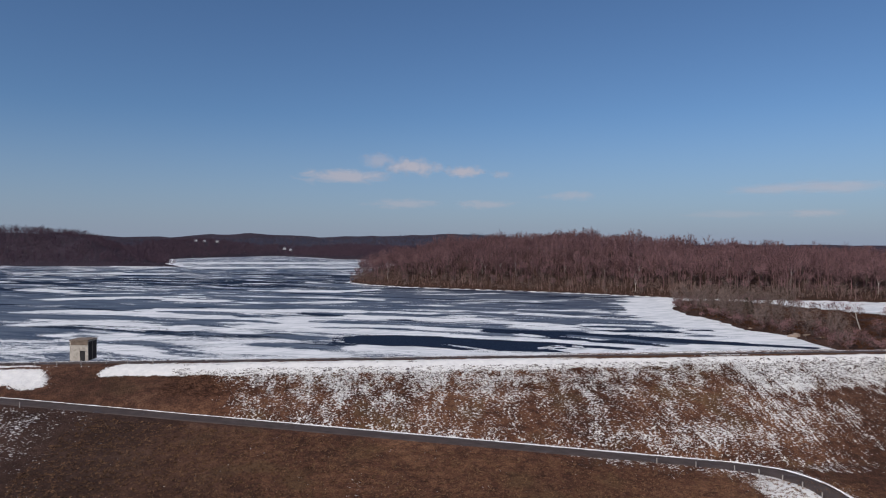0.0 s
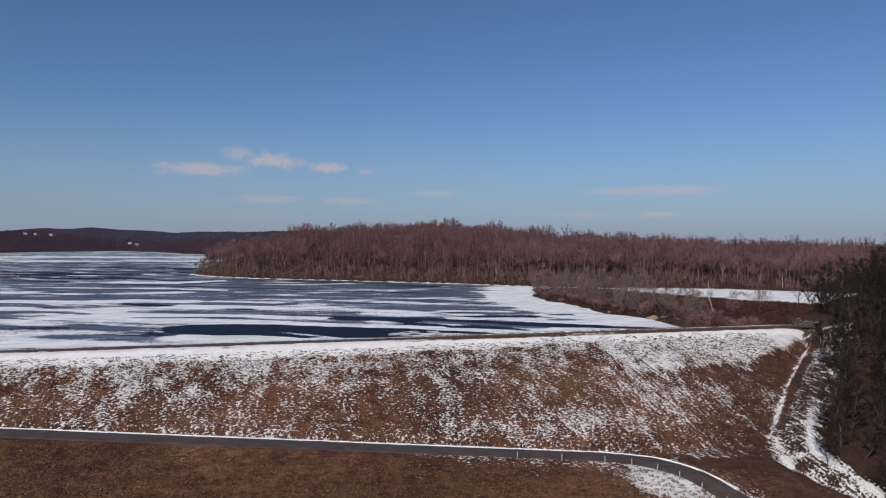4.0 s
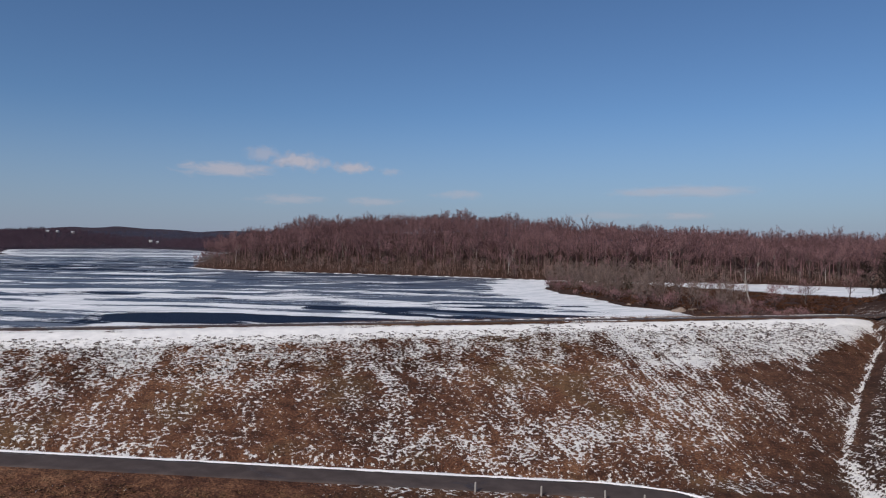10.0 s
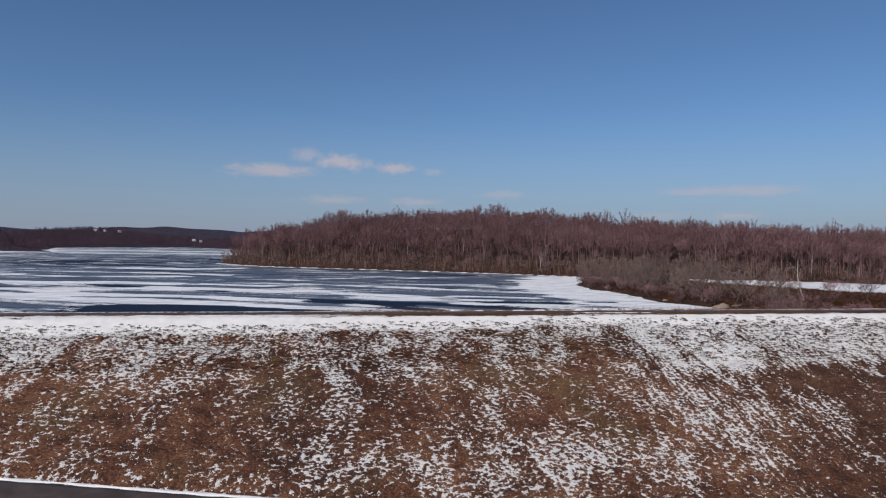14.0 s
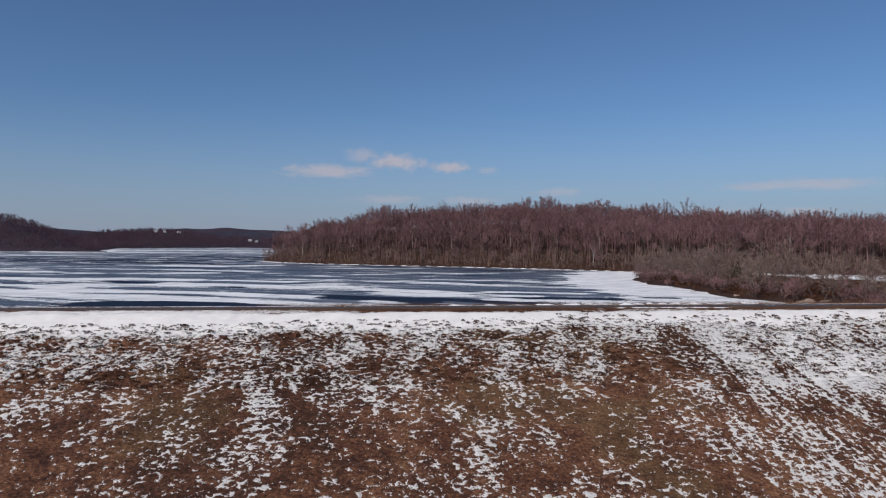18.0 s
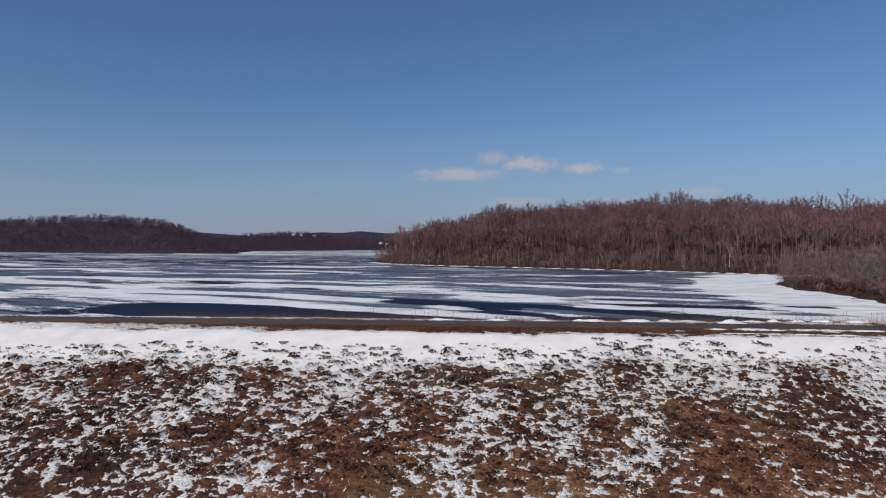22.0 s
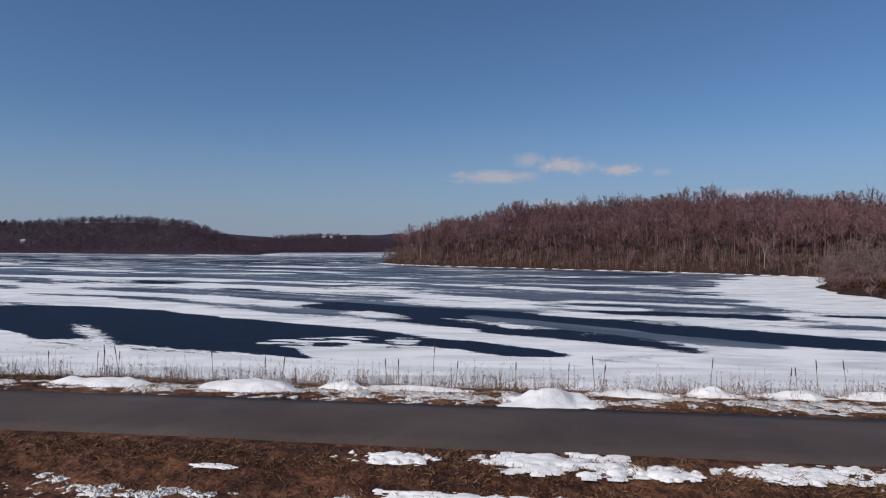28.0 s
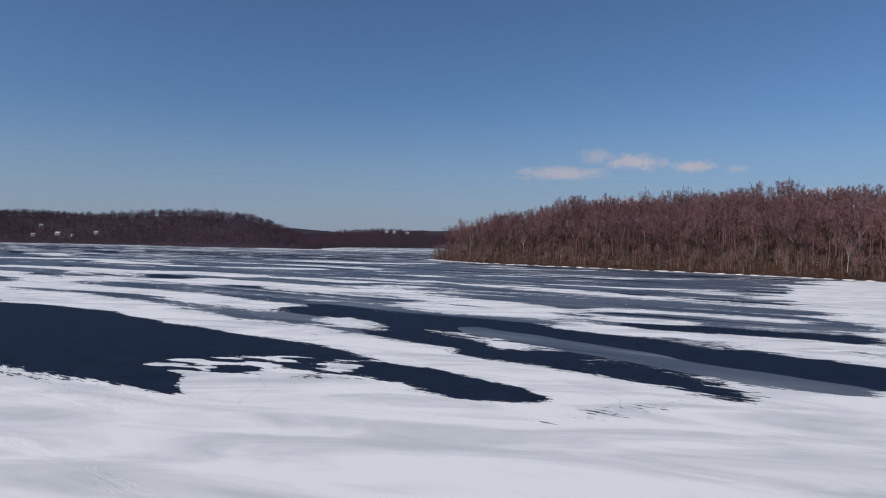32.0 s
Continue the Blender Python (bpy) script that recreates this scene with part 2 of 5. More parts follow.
# ---- materials ----
class Nodes:
    """A few short words for building a material's nodes."""

    def __init__(self, name):
        self.mat = bpy.data.materials.new(name)
        self.mat.use_nodes = True
        self.t = self.mat.node_tree
        self.bsdf = self.t.nodes["Principled BSDF"]
        self.out = self.t.nodes["Material Output"]

    def add(self, kind, **values):
        n = self.t.nodes.new("ShaderNode" + kind)
        for key, v in values.items():
            if key in n.inputs:
                n.inputs[key].default_value = v
        return n

    def link(self, a, b):
        self.t.links.new(a, b)

    def coords(self, scale=(1, 1, 1), turn=0.0, source="Object"):
        c = self.add("TexCoord")
        m = self.add("Mapping")
        m.inputs["Rotation"].default_value = (0, 0, radians(turn))
        m2 = self.add("Mapping")
        m2.inputs["Scale"].default_value = scale
        self.link(c.outputs[source], m.inputs["Vector"])
        self.link(m.outputs[0], m2.inputs["Vector"])
        return m2.outputs[0]

    def noise(self, scale, detail=4.0, rough=0.55, distort=0.0, vec=None):
        n = self.add("TexNoise", Scale=scale, Detail=detail, Roughness=rough, Distortion=distort)
        self.link(vec if vec is not None else self.coords(), n.inputs["Vector"])
        return n.outputs["Fac"]

    def attr(self, name):
        n = self.add("Attribute")
        n.attribute_name = name
        return n.outputs["Fac"]

    def rand(self):
        return self.add("ObjectInfo").outputs["Random"]

    def math(self, op, a, b=0.0, c=0.0):
        n = self.add("Math")
        n.operation = op
        for k, v in enumerate((a, b, c)):
            if isinstance(v, (int, float)):
                n.inputs[k].default_value = v
            else:
                self.link(v, n.inputs[k])
        return n.outputs[0]

    def ramp(self, fac, *stops):
        n = self.add("ValToRGB")
        els = n.color_ramp.elements
        while len(els) < len(stops):
            els.new(0.5)
        for el, (p, c) in zip(els, stops):
            el.position = p
            el.color = (c, c, c, 1) if isinstance(c, (int, float)) else (*c, 1)
        self.link(fac, n.inputs[0])
        return n.outputs[0]

    def step(self, fac, a, b):
        n = self.add("MapRange")
        n.interpolation_type = "SMOOTHSTEP"
        n.inputs["From Min"].default_value, n.inputs["From Max"].default_value = a, b
        self.link(fac, n.inputs["Value"])
        return n.outputs[0]

    def mix(self, fac, a, b, how="MIX"):
        n = self.add("Mix")
        n.data_type, n.blend_type = "RGBA", how
        for key, v in ((0, fac), (6, a), (7, b)):
            if isinstance(v, tuple):
                n.inputs[key].default_value = (*v, 1)
            elif isinstance(v, (int, float)):
                n.inputs[key].default_value = v
            else:
                self.link(v, n.inputs[key])
        return n.outputs[2]

    def done(self, colour, rough=0.9, bump=None, strength=0.4, depth=0.05, spec=0.3, metal=0.0):
        for key, v in (("Base Color", colour), ("Roughness", rough), ("Specular IOR Level", spec), ("Metallic", metal)):
            if isinstance(v, tuple):
                self.bsdf.inputs[key].default_value = (*v, 1)
            elif isinstance(v, (int, float)):
                self.bsdf.inputs[key].default_value = v
            else:
                self.link(v, self.bsdf.inputs[key])
        if bump is not None:
            b = self.add("Bump", Strength=strength, Distance=depth)
            self.link(bump, b.inputs["Height"])
            self.link(b.outputs[0], self.bsdf.inputs["Normal"])
        return self.mat


def snow_material():
    n = Nodes("snow")
    a = n.noise(1.2, 6, 0.6)
    col = n.ramp(a, (0.3, (0.78, 0.77, 0.78)), (0.7, (0.91, 0.89, 0.87)))
    return n.done(col, 0.75, n.math("ADD", a, n.math("MULTIPLY", n.noise(9, 4), 0.25)), 0.5, 0.12)


def ground_material():
    n = Nodes("winter_grass_and_snow")
    flat = n.coords((1, 1, 1))
    big = n.noise(0.06, 5, 0.6, 0.4, flat)
    mid = n.noise(0.5, 5, 0.6, 0.3, flat)
    fine = n.noise(5.0, 5, 0.7, 0.0, flat)
    blades = n.noise(22.0, 3, 0.7, 0.0, n.coords((1, 0.3, 0.3)))
    tone = n.math("ADD", n.math("MULTIPLY", big, 0.26), n.math("ADD", n.math("MULTIPLY", mid, 0.28), n.math("MULTIPLY", fine, 0.48)))
    grass = n.ramp(tone, (0.40, (0.015, 0.007, 0.006)), (0.475, (0.068, 0.026, 0.017)), (0.55, (0.178, 0.079, 0.043)), (0.64, (0.33, 0.178, 0.10)))
    olive = n.ramp(tone, (0.38, (0.035, 0.021, 0.012)), (0.5, (0.105, 0.055, 0.028)), (0.66, (0.22, 0.130, 0.066)))
    col = n.mix(n.step(n.noise(0.11, 3, 0.5, 0.0, flat), 0.54, 0.68), grass, olive)
    col = n.mix(n.attr("litter_and_shade"), col, n.ramp(tone, (0.40, (0.009, 0.005, 0.005)), (0.5, (0.030, 0.016, 0.014)), (0.62, (0.085, 0.050, 0.041))))
    # far ground: distance haze painted in as a purple-grey tint
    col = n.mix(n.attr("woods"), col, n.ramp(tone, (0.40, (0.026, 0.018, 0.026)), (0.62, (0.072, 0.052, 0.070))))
    col = n.mix(n.math("MULTIPLY", n.math("SUBTRACT", blades, 0.3), n.math("MULTIPLY", n.math("SUBTRACT", 1.0, n.attr("woods")), 0.40)), col, (0.30, 0.158, 0.08))
    col = n.mix(n.math("MULTIPLY", n.step(n.noise(1.1, 5, 0.7, 0.5, flat), 0.50, 0.62), 0.5), col, (0.026, 0.011, 0.010))
    col = n.mix(n.math("MULTIPLY", n.step(n.noise(7.0, 4, 0.7, 0.3, flat), 0.50, 0.62), 0.5), col, (0.016, 0.008, 0.007))
    # snow lies in clumps between the tufts
    clump = n.noise(1.9, 5, 0.62, 0.6, n.coords((0.9, 1.1, 0.5), 5))
    comb = n.noise(1.5, 5, 0.62, 0.35, n.coords((1.5, 0.24, 0.24), -6))
    mixed = n.mix(n.attr("comb"), clump, comb)
    small = n.noise(7.0, 3, 0.6, 0.4, flat)
    patch = n.noise(0.22, 5, 0.65, 0.9, n.coords((1.4, 0.6, 1), -5))
    # hummocks of grass: snow stays in the hollows between them
    hum = n.add("TexVoronoi", Scale=2.5)
    hum.voronoi_dimensions = "2D"
    warp = n.add("VectorMath")
    warp.operation = "MULTIPLY_ADD"
    wob = n.add("TexNoise", Scale=3.0, Detail=3.0)
    n.link(flat, wob.inputs["Vector"])
    n.link(wob.outputs["Color"], warp.inputs[0])
    warp.inputs[1].default_value = (0.35, 0.35, 0.0)
    n.link(n.coords((0.9, 1.15, 1), -8), warp.inputs[2])
    n.link(warp.outputs[0], hum.inputs["Vector"])
    hollow = hum.outputs["Distance"]
    field = n.math("ADD", n.math("ADD", n.math("MULTIPLY", mixed, 0.44), n.math("MULTIPLY", small, 0.37)), n.math("ADD", n.math("MULTIPLY", patch, 0.40), n.math("MULTIPLY", hollow, 0.20)))
    cover = n.math("ADD", field, n.attr("snow"))
    snow = n.step(cover, 1.072, 1.09)
    white = n.ramp(n.noise(0.8, 5, 0.6, 0, flat), (0.3, (0.72, 0.70, 0.685)), (0.7, (0.88, 0.855, 0.82)))
    col = n.mix(snow, col, white)
    height = n.math("ADD", n.math("ADD", n.math("MULTIPLY", n.math("MULTIPLY", fine, n.math("SUBTRACT", 1.0, n.math("MULTIPLY", snow, 0.85))), 0.6), n.math("MULTIPLY", n.math("MULTIPLY", hollow, n.math("SUBTRACT", 1.0, snow)), -0.8)), n.math("ADD", n.math("MULTIPLY", n.step(cover, 1.06, 1.26), 0.9), n.math("MULTIPLY", n.math("MULTIPLY", blades, n.math("SUBTRACT", 1.0, snow)), 0.3)))
    return n.done(col, 0.92, height, 0.7, 0.2, 0.15)


def lake_material():
    n = Nodes("lake_ice")
    TURN = 20.0
    wide = n.coords((0.019, 0.068, 1), TURN - 4)
    fine = n.coords((0.2, 0.7, 1), TURN - 8)
    flat = n.coords((1, 1, 1))
    bands = n.noise(1.0, 4, 0.5, 1.2, wide)
    ragged = n.noise(1.0, 6, 0.65, 0.8, fine)
    grain = n.noise(2.2, 4, 0.6, 0.4, n.coords((0.3, 1.5, 1), TURN))
    shred = n.noise(1.0, 5, 0.65, 0.6, n.coords((1.3, 5.5, 1), 8))
    rough_edge = n.math("ADD", n.math("MULTIPLY", n.math("SUBTRACT", ragged, 0.5), 0.62), n.math("MULTIPLY", n.math("SUBTRACT", grain, 0.5), 0.46))
    rough_edge = n.math("ADD", rough_edge, n.math("MULTIPLY", n.math("SUBTRACT", shred, 0.5), 0.34))
    field = n.math("ADD", bands, n.math("MULTIPLY", rough_edge, n.attr("fray")))
    f = n.math("ADD", field, n.attr("cover"))
    snow = n.step(f, 0.538, 0.552)
    open_f = n.math("ADD", n.math("ADD", n.noise(1.0, 4, 0.5, 0.8, n.coords((0.006, 0.05, 1), TURN + 3)), n.math("MULTIPLY", ragged, 0.12)), n.attr("open"))
    dark = n.step(open_f, 0.585, 0.62)
    grey = n.ramp(n.noise(1.0, 5, 0.6, 0.6, n.coords((0.03, 0.2, 1), TURN)), (0.34, (0.040, 0.054, 0.084)), (0.52, (0.094, 0.113, 0.150)), (0.72, (0.175, 0.196, 0.228)))
    water = n.ramp(n.noise(0.4, 3, 0.5, 0.2, flat), (0.3, (0.010, 0.016, 0.034)), (0.7, (0.016, 0.024, 0.046)))
    base = n.mix(dark, grey, water)
    drift = n.noise(1.0, 5, 0.55, 1.4, n.coords((0.07, 0.2, 1), -10))
    fleck = n.step(n.noise(1.0, 5, 0.65, 0.5, n.coords((0.3, 1.5, 1), -10)), 0.63, 0.72)
    white = n.ramp(drift, (0.34, (0.58, 0.60, 0.615)), (0.46, (0.70, 0.715, 0.73)), (0.58, (0.83, 0.83, 0.84)))
    white = n.mix(n.math("MULTIPLY", fleck, 0.5), white, (0.9, 0.9, 0.9))
    col = n.mix(snow, base, white)
    rough = n.mix(snow, n.mix(dark, (0.4, 0.4, 0.4), (0.5, 0.5, 0.5)), (0.8, 0.8, 0.8))
    height = n.math("ADD", n.math("MULTIPLY", snow, 0.5), n.math("MULTIPLY", n.math("MULTIPLY", drift, snow), 0.8))
    ripple = n.noise(3.0, 3, 0.6, 0.0, n.coords((0.5, 1.6, 1), TURN))
    height = n.math("ADD", height, n.math("MULTIPLY", n.math("MULTIPLY", ripple, dark), 0.5))
    return n.done(col, rough, height, 0.4, 0.15, n.mix(dark, (0.03, 0.03, 0.03), (0.014, 0.014, 0.014)))


def asphalt_material():
    n = Nodes("worn_asphalt")
    big, fine = n.noise(0.5, 5, 0.6, 0.4), n.noise(40, 3, 0.7)
    tone = n.math("ADD", n.math("MULTIPLY", big, 0.65), n.math("MULTIPLY", fine, 0.35))
    col = n.ramp(tone, (0.3, (0.044, 0.031, 0.029)), (0.5, (0.073, 0.054, 0.049)), (0.7, (0.113, 0.086, 0.077)))
    wet = n.step(n.noise(0.22, 4, 0.6, 0.8), 0.56, 0.68)
    col = n.mix(n.math("MULTIPLY", wet, 0.45), col, (0.03, 0.03, 0.034))
    return n.done(col, n.mix(wet, (0.85, 0.85, 0.85), (0.4, 0.4, 0.4)), fine, 0.3, 0.02, 0.3)


def bark_material(name, dark, light, scale=3.0):
    n = Nodes(name)
    a = n.noise(scale, 5, 0.65, 0.3, n.coords((1, 1, 0.25)))
    f = n.math("ADD", n.math("MULTIPLY", a, 0.7), n.math("MULTIPLY", n.rand(), 0.3))
    return n.done(n.ramp(f, (0.3, dark), (0.75, light)), 0.9, a, 0.4, 0.03, 0.1)


def twig_material(name, dark, light):
    n = Nodes(name)
    isl = n.add("NewGeometry").outputs["Random Per Island"]
    f = n.math("ADD", n.math("MULTIPLY", isl, 0.5), n.math("ADD", n.math("MULTIPLY", n.rand(), 0.3), n.math("MULTIPLY", n.noise(0.035, 3), 0.45)))
    return n.done(n.ramp(f, (0.25, dark), (0.85, light)), 0.95, spec=0.05)


def plain(name, colour, rough=0.8, scale=6.0, spread=0.25, spec=0.3, metal=0.0):
    n = Nodes(name)
    a = n.noise(scale, 5, 0.6)
    lo = tuple(c * (1 - spread) for c in colour)
    hi = tuple(min(c * (1 + spread), 0.95) for c in colour)
    return n.done(n.ramp(a, (0.3, lo), (0.7, hi)), rough, a, 0.25, 0.02, spec, metal)


M_GROUND, M_LAKE, M_ASPHALT, M_SNOW = ground_material(), lake_material(), asphalt_material(), snow_material()
M_BARK = bark_material("grey_brown_bark", (0.045, 0.032, 0.028), (0.15, 0.118, 0.104))
M_PALE_BARK = bark_material("pale_bark", (0.25, 0.22, 0.19), (0.55, 0.51, 0.46))
M_TWIG = twig_material("bare_twigs", (0.054, 0.027, 0.031), (0.35, 0.202, 0.203))
# darker copy of the twigs: the side wood's shade is in the colour
M_TWIG_SHADED = twig_material("shaded_twigs", (0.014, 0.011, 0.010), (0.05, 0.036, 0.031))

# ---- ground and lake ----
gx = steps((-4700, -1500, 160), (-1500, -360, 19), (-360, -110, 5), (-110, 130, 0.8), (130, 330, 4), (330, 1200, 30), (1200, 4700, 250))
gy = steps((-300, 60, 20), (60, 92, 2), (92, 160, 0.6), (160, 200, 2), (200, 660, 4), (660, 960, 20), (960, 1900, 17), (1900, 4700, 100))
ground_me, X, Y, Z = grid_mesh("ground", gx, gy, ground_z)
share = smooth(172, 188, Y)
co = np.stack([X + share * (0.92 * X + 4.4 - X), Y + share * (0.92 * Y + 4.0 - Y), Z + share * (0.92 * Z + LAKE_Z - Z)], -1)
ground_me.vertices.foreach_set("co", co.astype(np.float32).ravel())
ground_me.update()


def snow_bias(x, y):
    """How much more (or less) snow lies here than on the open slope."""
    d = y - crest_y(x)
    slope = -d
    wider = 0.15 * (1 - smooth(50, 56, x)) * smooth(20, 40, x)
    s = np.full(x.shape, 0.325)
    # drift under the crest, ragged at its lower side
    low = 5.7 + np.clip((45 - x) * 0.03, -0.5, 0.9) + 1.6 * fbm(x / 3, y / 5, 4, 31) + 1.5 * fbm(x / 9, y / 30, 2, 34)
    band = smooth(3.6, 4.3, slope - wider + 0.9 * fbm(x / 2.5, y / 2.5, 3, 33)) * (1 - smooth(low - 0.3, low + 1.8, slope))
    band = band * smooth(-67, -63, x + 3 * fbm(x / 4, y / 4, 2, 37))
    s = s + 0.5 * band
    s = s + 0.06 * (1 - smooth(8, 20, slope)) * (slope > 5)
    # clods of bare soil breaking through below the drift
    s = s + 0.18 * fbm(x / 1.7, y / 2.2, 2, 38) * smooth(5.5, 7.5, slope) * (1 - smooth(13, 22, slope))
    # runs of thicker and thinner snow down the slope
    s = s + 0.075 * fbm((x + 0.095 * slope) / 4.5, y / 16, 3, 39) * smooth(6, 12, slope)
    # golden bare middle, streaked thick corner, brown bare corner
    s = s - 0.012 * np.exp(-((x - 45) / 13) ** 2 - ((slope - 17) / 9) ** 2)
    s = s - 0.035 * np.exp(-((x - 18) / 12) ** 2 - ((slope - 24) / 8) ** 2)
    edge = np.interp(x, [58, 62, 66, 78, 87, 95, 103, 112], [6, 15, 17.5, 16, 15.5, 12.5, 9.5, 7]) + 2.5 * fbm(x / 3, y / 6, 3, 40)
    s = s + 0.085 * (1 - smooth(edge - 2.5, edge + 2.0, slope)) * smooth(56, 63, x + 0.12 * slope)
    s = s + 0.035 * np.exp(-((x - 67) / 9) ** 2 - ((slope - 22) / 5) ** 2)
    brown = smooth(edge - 1, edge + 2.5, slope) * smooth(64, 84, x + 0.35 * (slope - 14))
    s = s - 0.045 * brown
    s = s - 0.09 * smooth(85, 93, x) * smooth(-1.2, 1.2, slope - np.interp(x, [85, 95, 103, 112], [15.5, 12.5, 9.2, 7.0]) + fbm(x / 2, y / 2, 2, 42))
    s = s + 0.03 * np.exp(-((x - 49) / 8) ** 2 - ((slope - 31) / 4) ** 2)
    s = s + 0.03 * np.exp(-((slope - 30) / 3.5) ** 2) * (x > -40)
    s = s + 0.012 * np.exp(-((x + 8) / 24) ** 2 - ((slope - 15) / 12) ** 2)
    s = s - 0.24 * smooth(-36, -50, x + 8 * fbm(x / 10, y / 10, 3, 43)) * (slope > 4) * (1 - band)
    s = s + 0.45 * smooth(-75, -79, x - 0.8 * np.clip(slope - 5, 0, 8) + 4 * fbm(x / 3, y / 3, 3, 44)) * smooth(4, 5, slope) * (1 - smooth(9.5, 12.5, slope + 4 * fbm(x / 4, y / 4, 3, 48)))
    # crest shoulders
    s = np.where((slope < 3.8 + wider) & (d < 0), 0.16 + 0.4 * smooth(2.9, 3.8, slope - 1.6 * wider + 0.9 * fbm(x / 1.3, y / 1.3, 3, 36) + 0.8 * smooth(38, 22, x) - 2 * smooth(-62, -66, x) * smooth(-80, -76, x)), s)
    s = np.where(d > 0, 0.30 + 0.2 * np.exp(-((d - 1.1) / 0.4) ** 2) + 0.3 * smooth(2.0, 3.0, d), s)
    # meadow below the lower road
    t = edge_distance(x, y, [tuple(p) for p in TOE])
    above = y > 115.9 - 0.086 * x
    under = (y < 140) & ~above & (slope > 20)
    s = np.where(under, 0.165 + 0.2 * smooth(8, 0, t) * smooth(10, 32, x) + 0.45 * np.exp(-((x - 50.5) / 4) ** 2 - ((y - 103) / 4.5) ** 2) * (1 + 1.2 * fbm(x / 2.5, y / 5, 3, 46)) + 0.10 * smooth(-50, -70, x) + 0.06 * fbm(x / 5, y / 5, 3, 52) + 0.03, s)
    # valley side and the trodden ditch at its foot
    ab = inside_by(x, y, ABUTMENT)
    lane = np.where(y > 117, np.exp(-((ab - 0.2) / 0.28) ** 2) * smooth(146, 141, y), 0)
    lane = lane + 0.75 * np.exp(-((ab - 1.0) / 0.9) ** 2) * smooth(120, 112, y) + 0.8 * np.exp(-((ab - 6.5 + 0.06 * (y - 100)) / 0.8) ** 2) * smooth(125, 116, y)
    strip = 0.35 + 0.24 * fbm(x / 2.5, y / 2.5, 3, 45) + 0.17 * lane - 0.25 * smooth(6, 10, ab) - 0.2 * np.exp(-((ab - 1.2) / 0.6) ** 2) * smooth(118, 126, y)
    s = np.where((ab > -0.5) & (y < 150), strip, np.where(ab > -1.0, 0.3 - 0.28 * smooth(2.5, 7, ab), s))
    # land beyond the water
    s = np.where(y > 172, 0.20 + 0.14 * fbm(x / 25, y / 25, 3, 51), s)
    return s


attribute(ground_me, "comb", smooth(50, 64, X) * (Y < 172))
attribute(ground_me, "snow", snow_bias(X, Y))
# where the ground takes the painted haze tint
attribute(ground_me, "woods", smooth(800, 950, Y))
under_road = (Y < 115.9 - 0.086 * X) & (X < 75)
# dark grass, and the shadow on the meadow's left end painted in as darkening
dark_grass_and_shade = np.where(under_road, 0.12 + 0.88 * smooth(-20, -52, X + 14 * fbm(X / 14, Y / 14, 3, 49)), 0.5 * smooth(-34, -55, X))
dark_grass_and_shade = dark_grass_and_shade + 0.62 * smooth(66, 84, X + 0.35 * (crest_y(X) - Y - 14)) * smooth(9, 15, crest_y(X) - Y) * (0.7 + 0.9 * fbm(X / 8, Y / 8, 3, 47))
attribute(ground_me, "litter_and_shade", np.where(Y > 172, 1.0, np.maximum(dark_grass_and_shade, 1.0 * smooth(-3, 3, inside_by(X, Y, ABUTMENT)))))
ground_me.materials.append(M_GROUND)
ground = tagged(new("ground", ground_me), "brown winter grass embankment and wooded hills with patchy snow", "ground", kind="structure")

lx = steps((-4700, -600, 200), (-600, -140, 10), (-140, -70, 1.4), (-70, 110, 0.75), (110, 140, 1.4), (140, 420, 8), (420, 4700, 300))
ly = steps((157, 160, 3), (160, 196, 2.0), (196, 264, 0.6), (264, 310, 1.2), (310, 420, 3), (420, 900, 10), (900, 2000, 40), (2000, 4700, 300))
lake_me, LX, LY, LZ = grid_mesh("lake", lx, ly, lambda x, y: np.zeros_like(x))


LEAD = [(-36, 226), (-38, 240), (-30, 243.5), (-19, 243.5), (-6, 240.5), (6, 234), (20, 229.7), (31, 225.5), (41, 220), (48, 217.2), (54, 212), (49.8, 211.2), (44.5, 214.8), (37, 219), (30, 221), (25, 218), (26.7, 212), (33, 205), (28, 206.5), (20, 209), (13, 209.5), (6, 215.7), (-2, 224), (-9, 223.7), (4, 211.2), (1, 210.3), (-10, 217), (-22, 219)]


def along(x, y, pts, half, seed, soft=6.0, wild=2.2):
    """1 on a bent streak, 0 at its ragged side."""
    q = edge_distance(x, y, pts) + wild * fbm(x / (9 + 2.4 * wild), y / 5, 4, seed)
    return np.clip((half - q) / soft + 0.5, 0, 1)


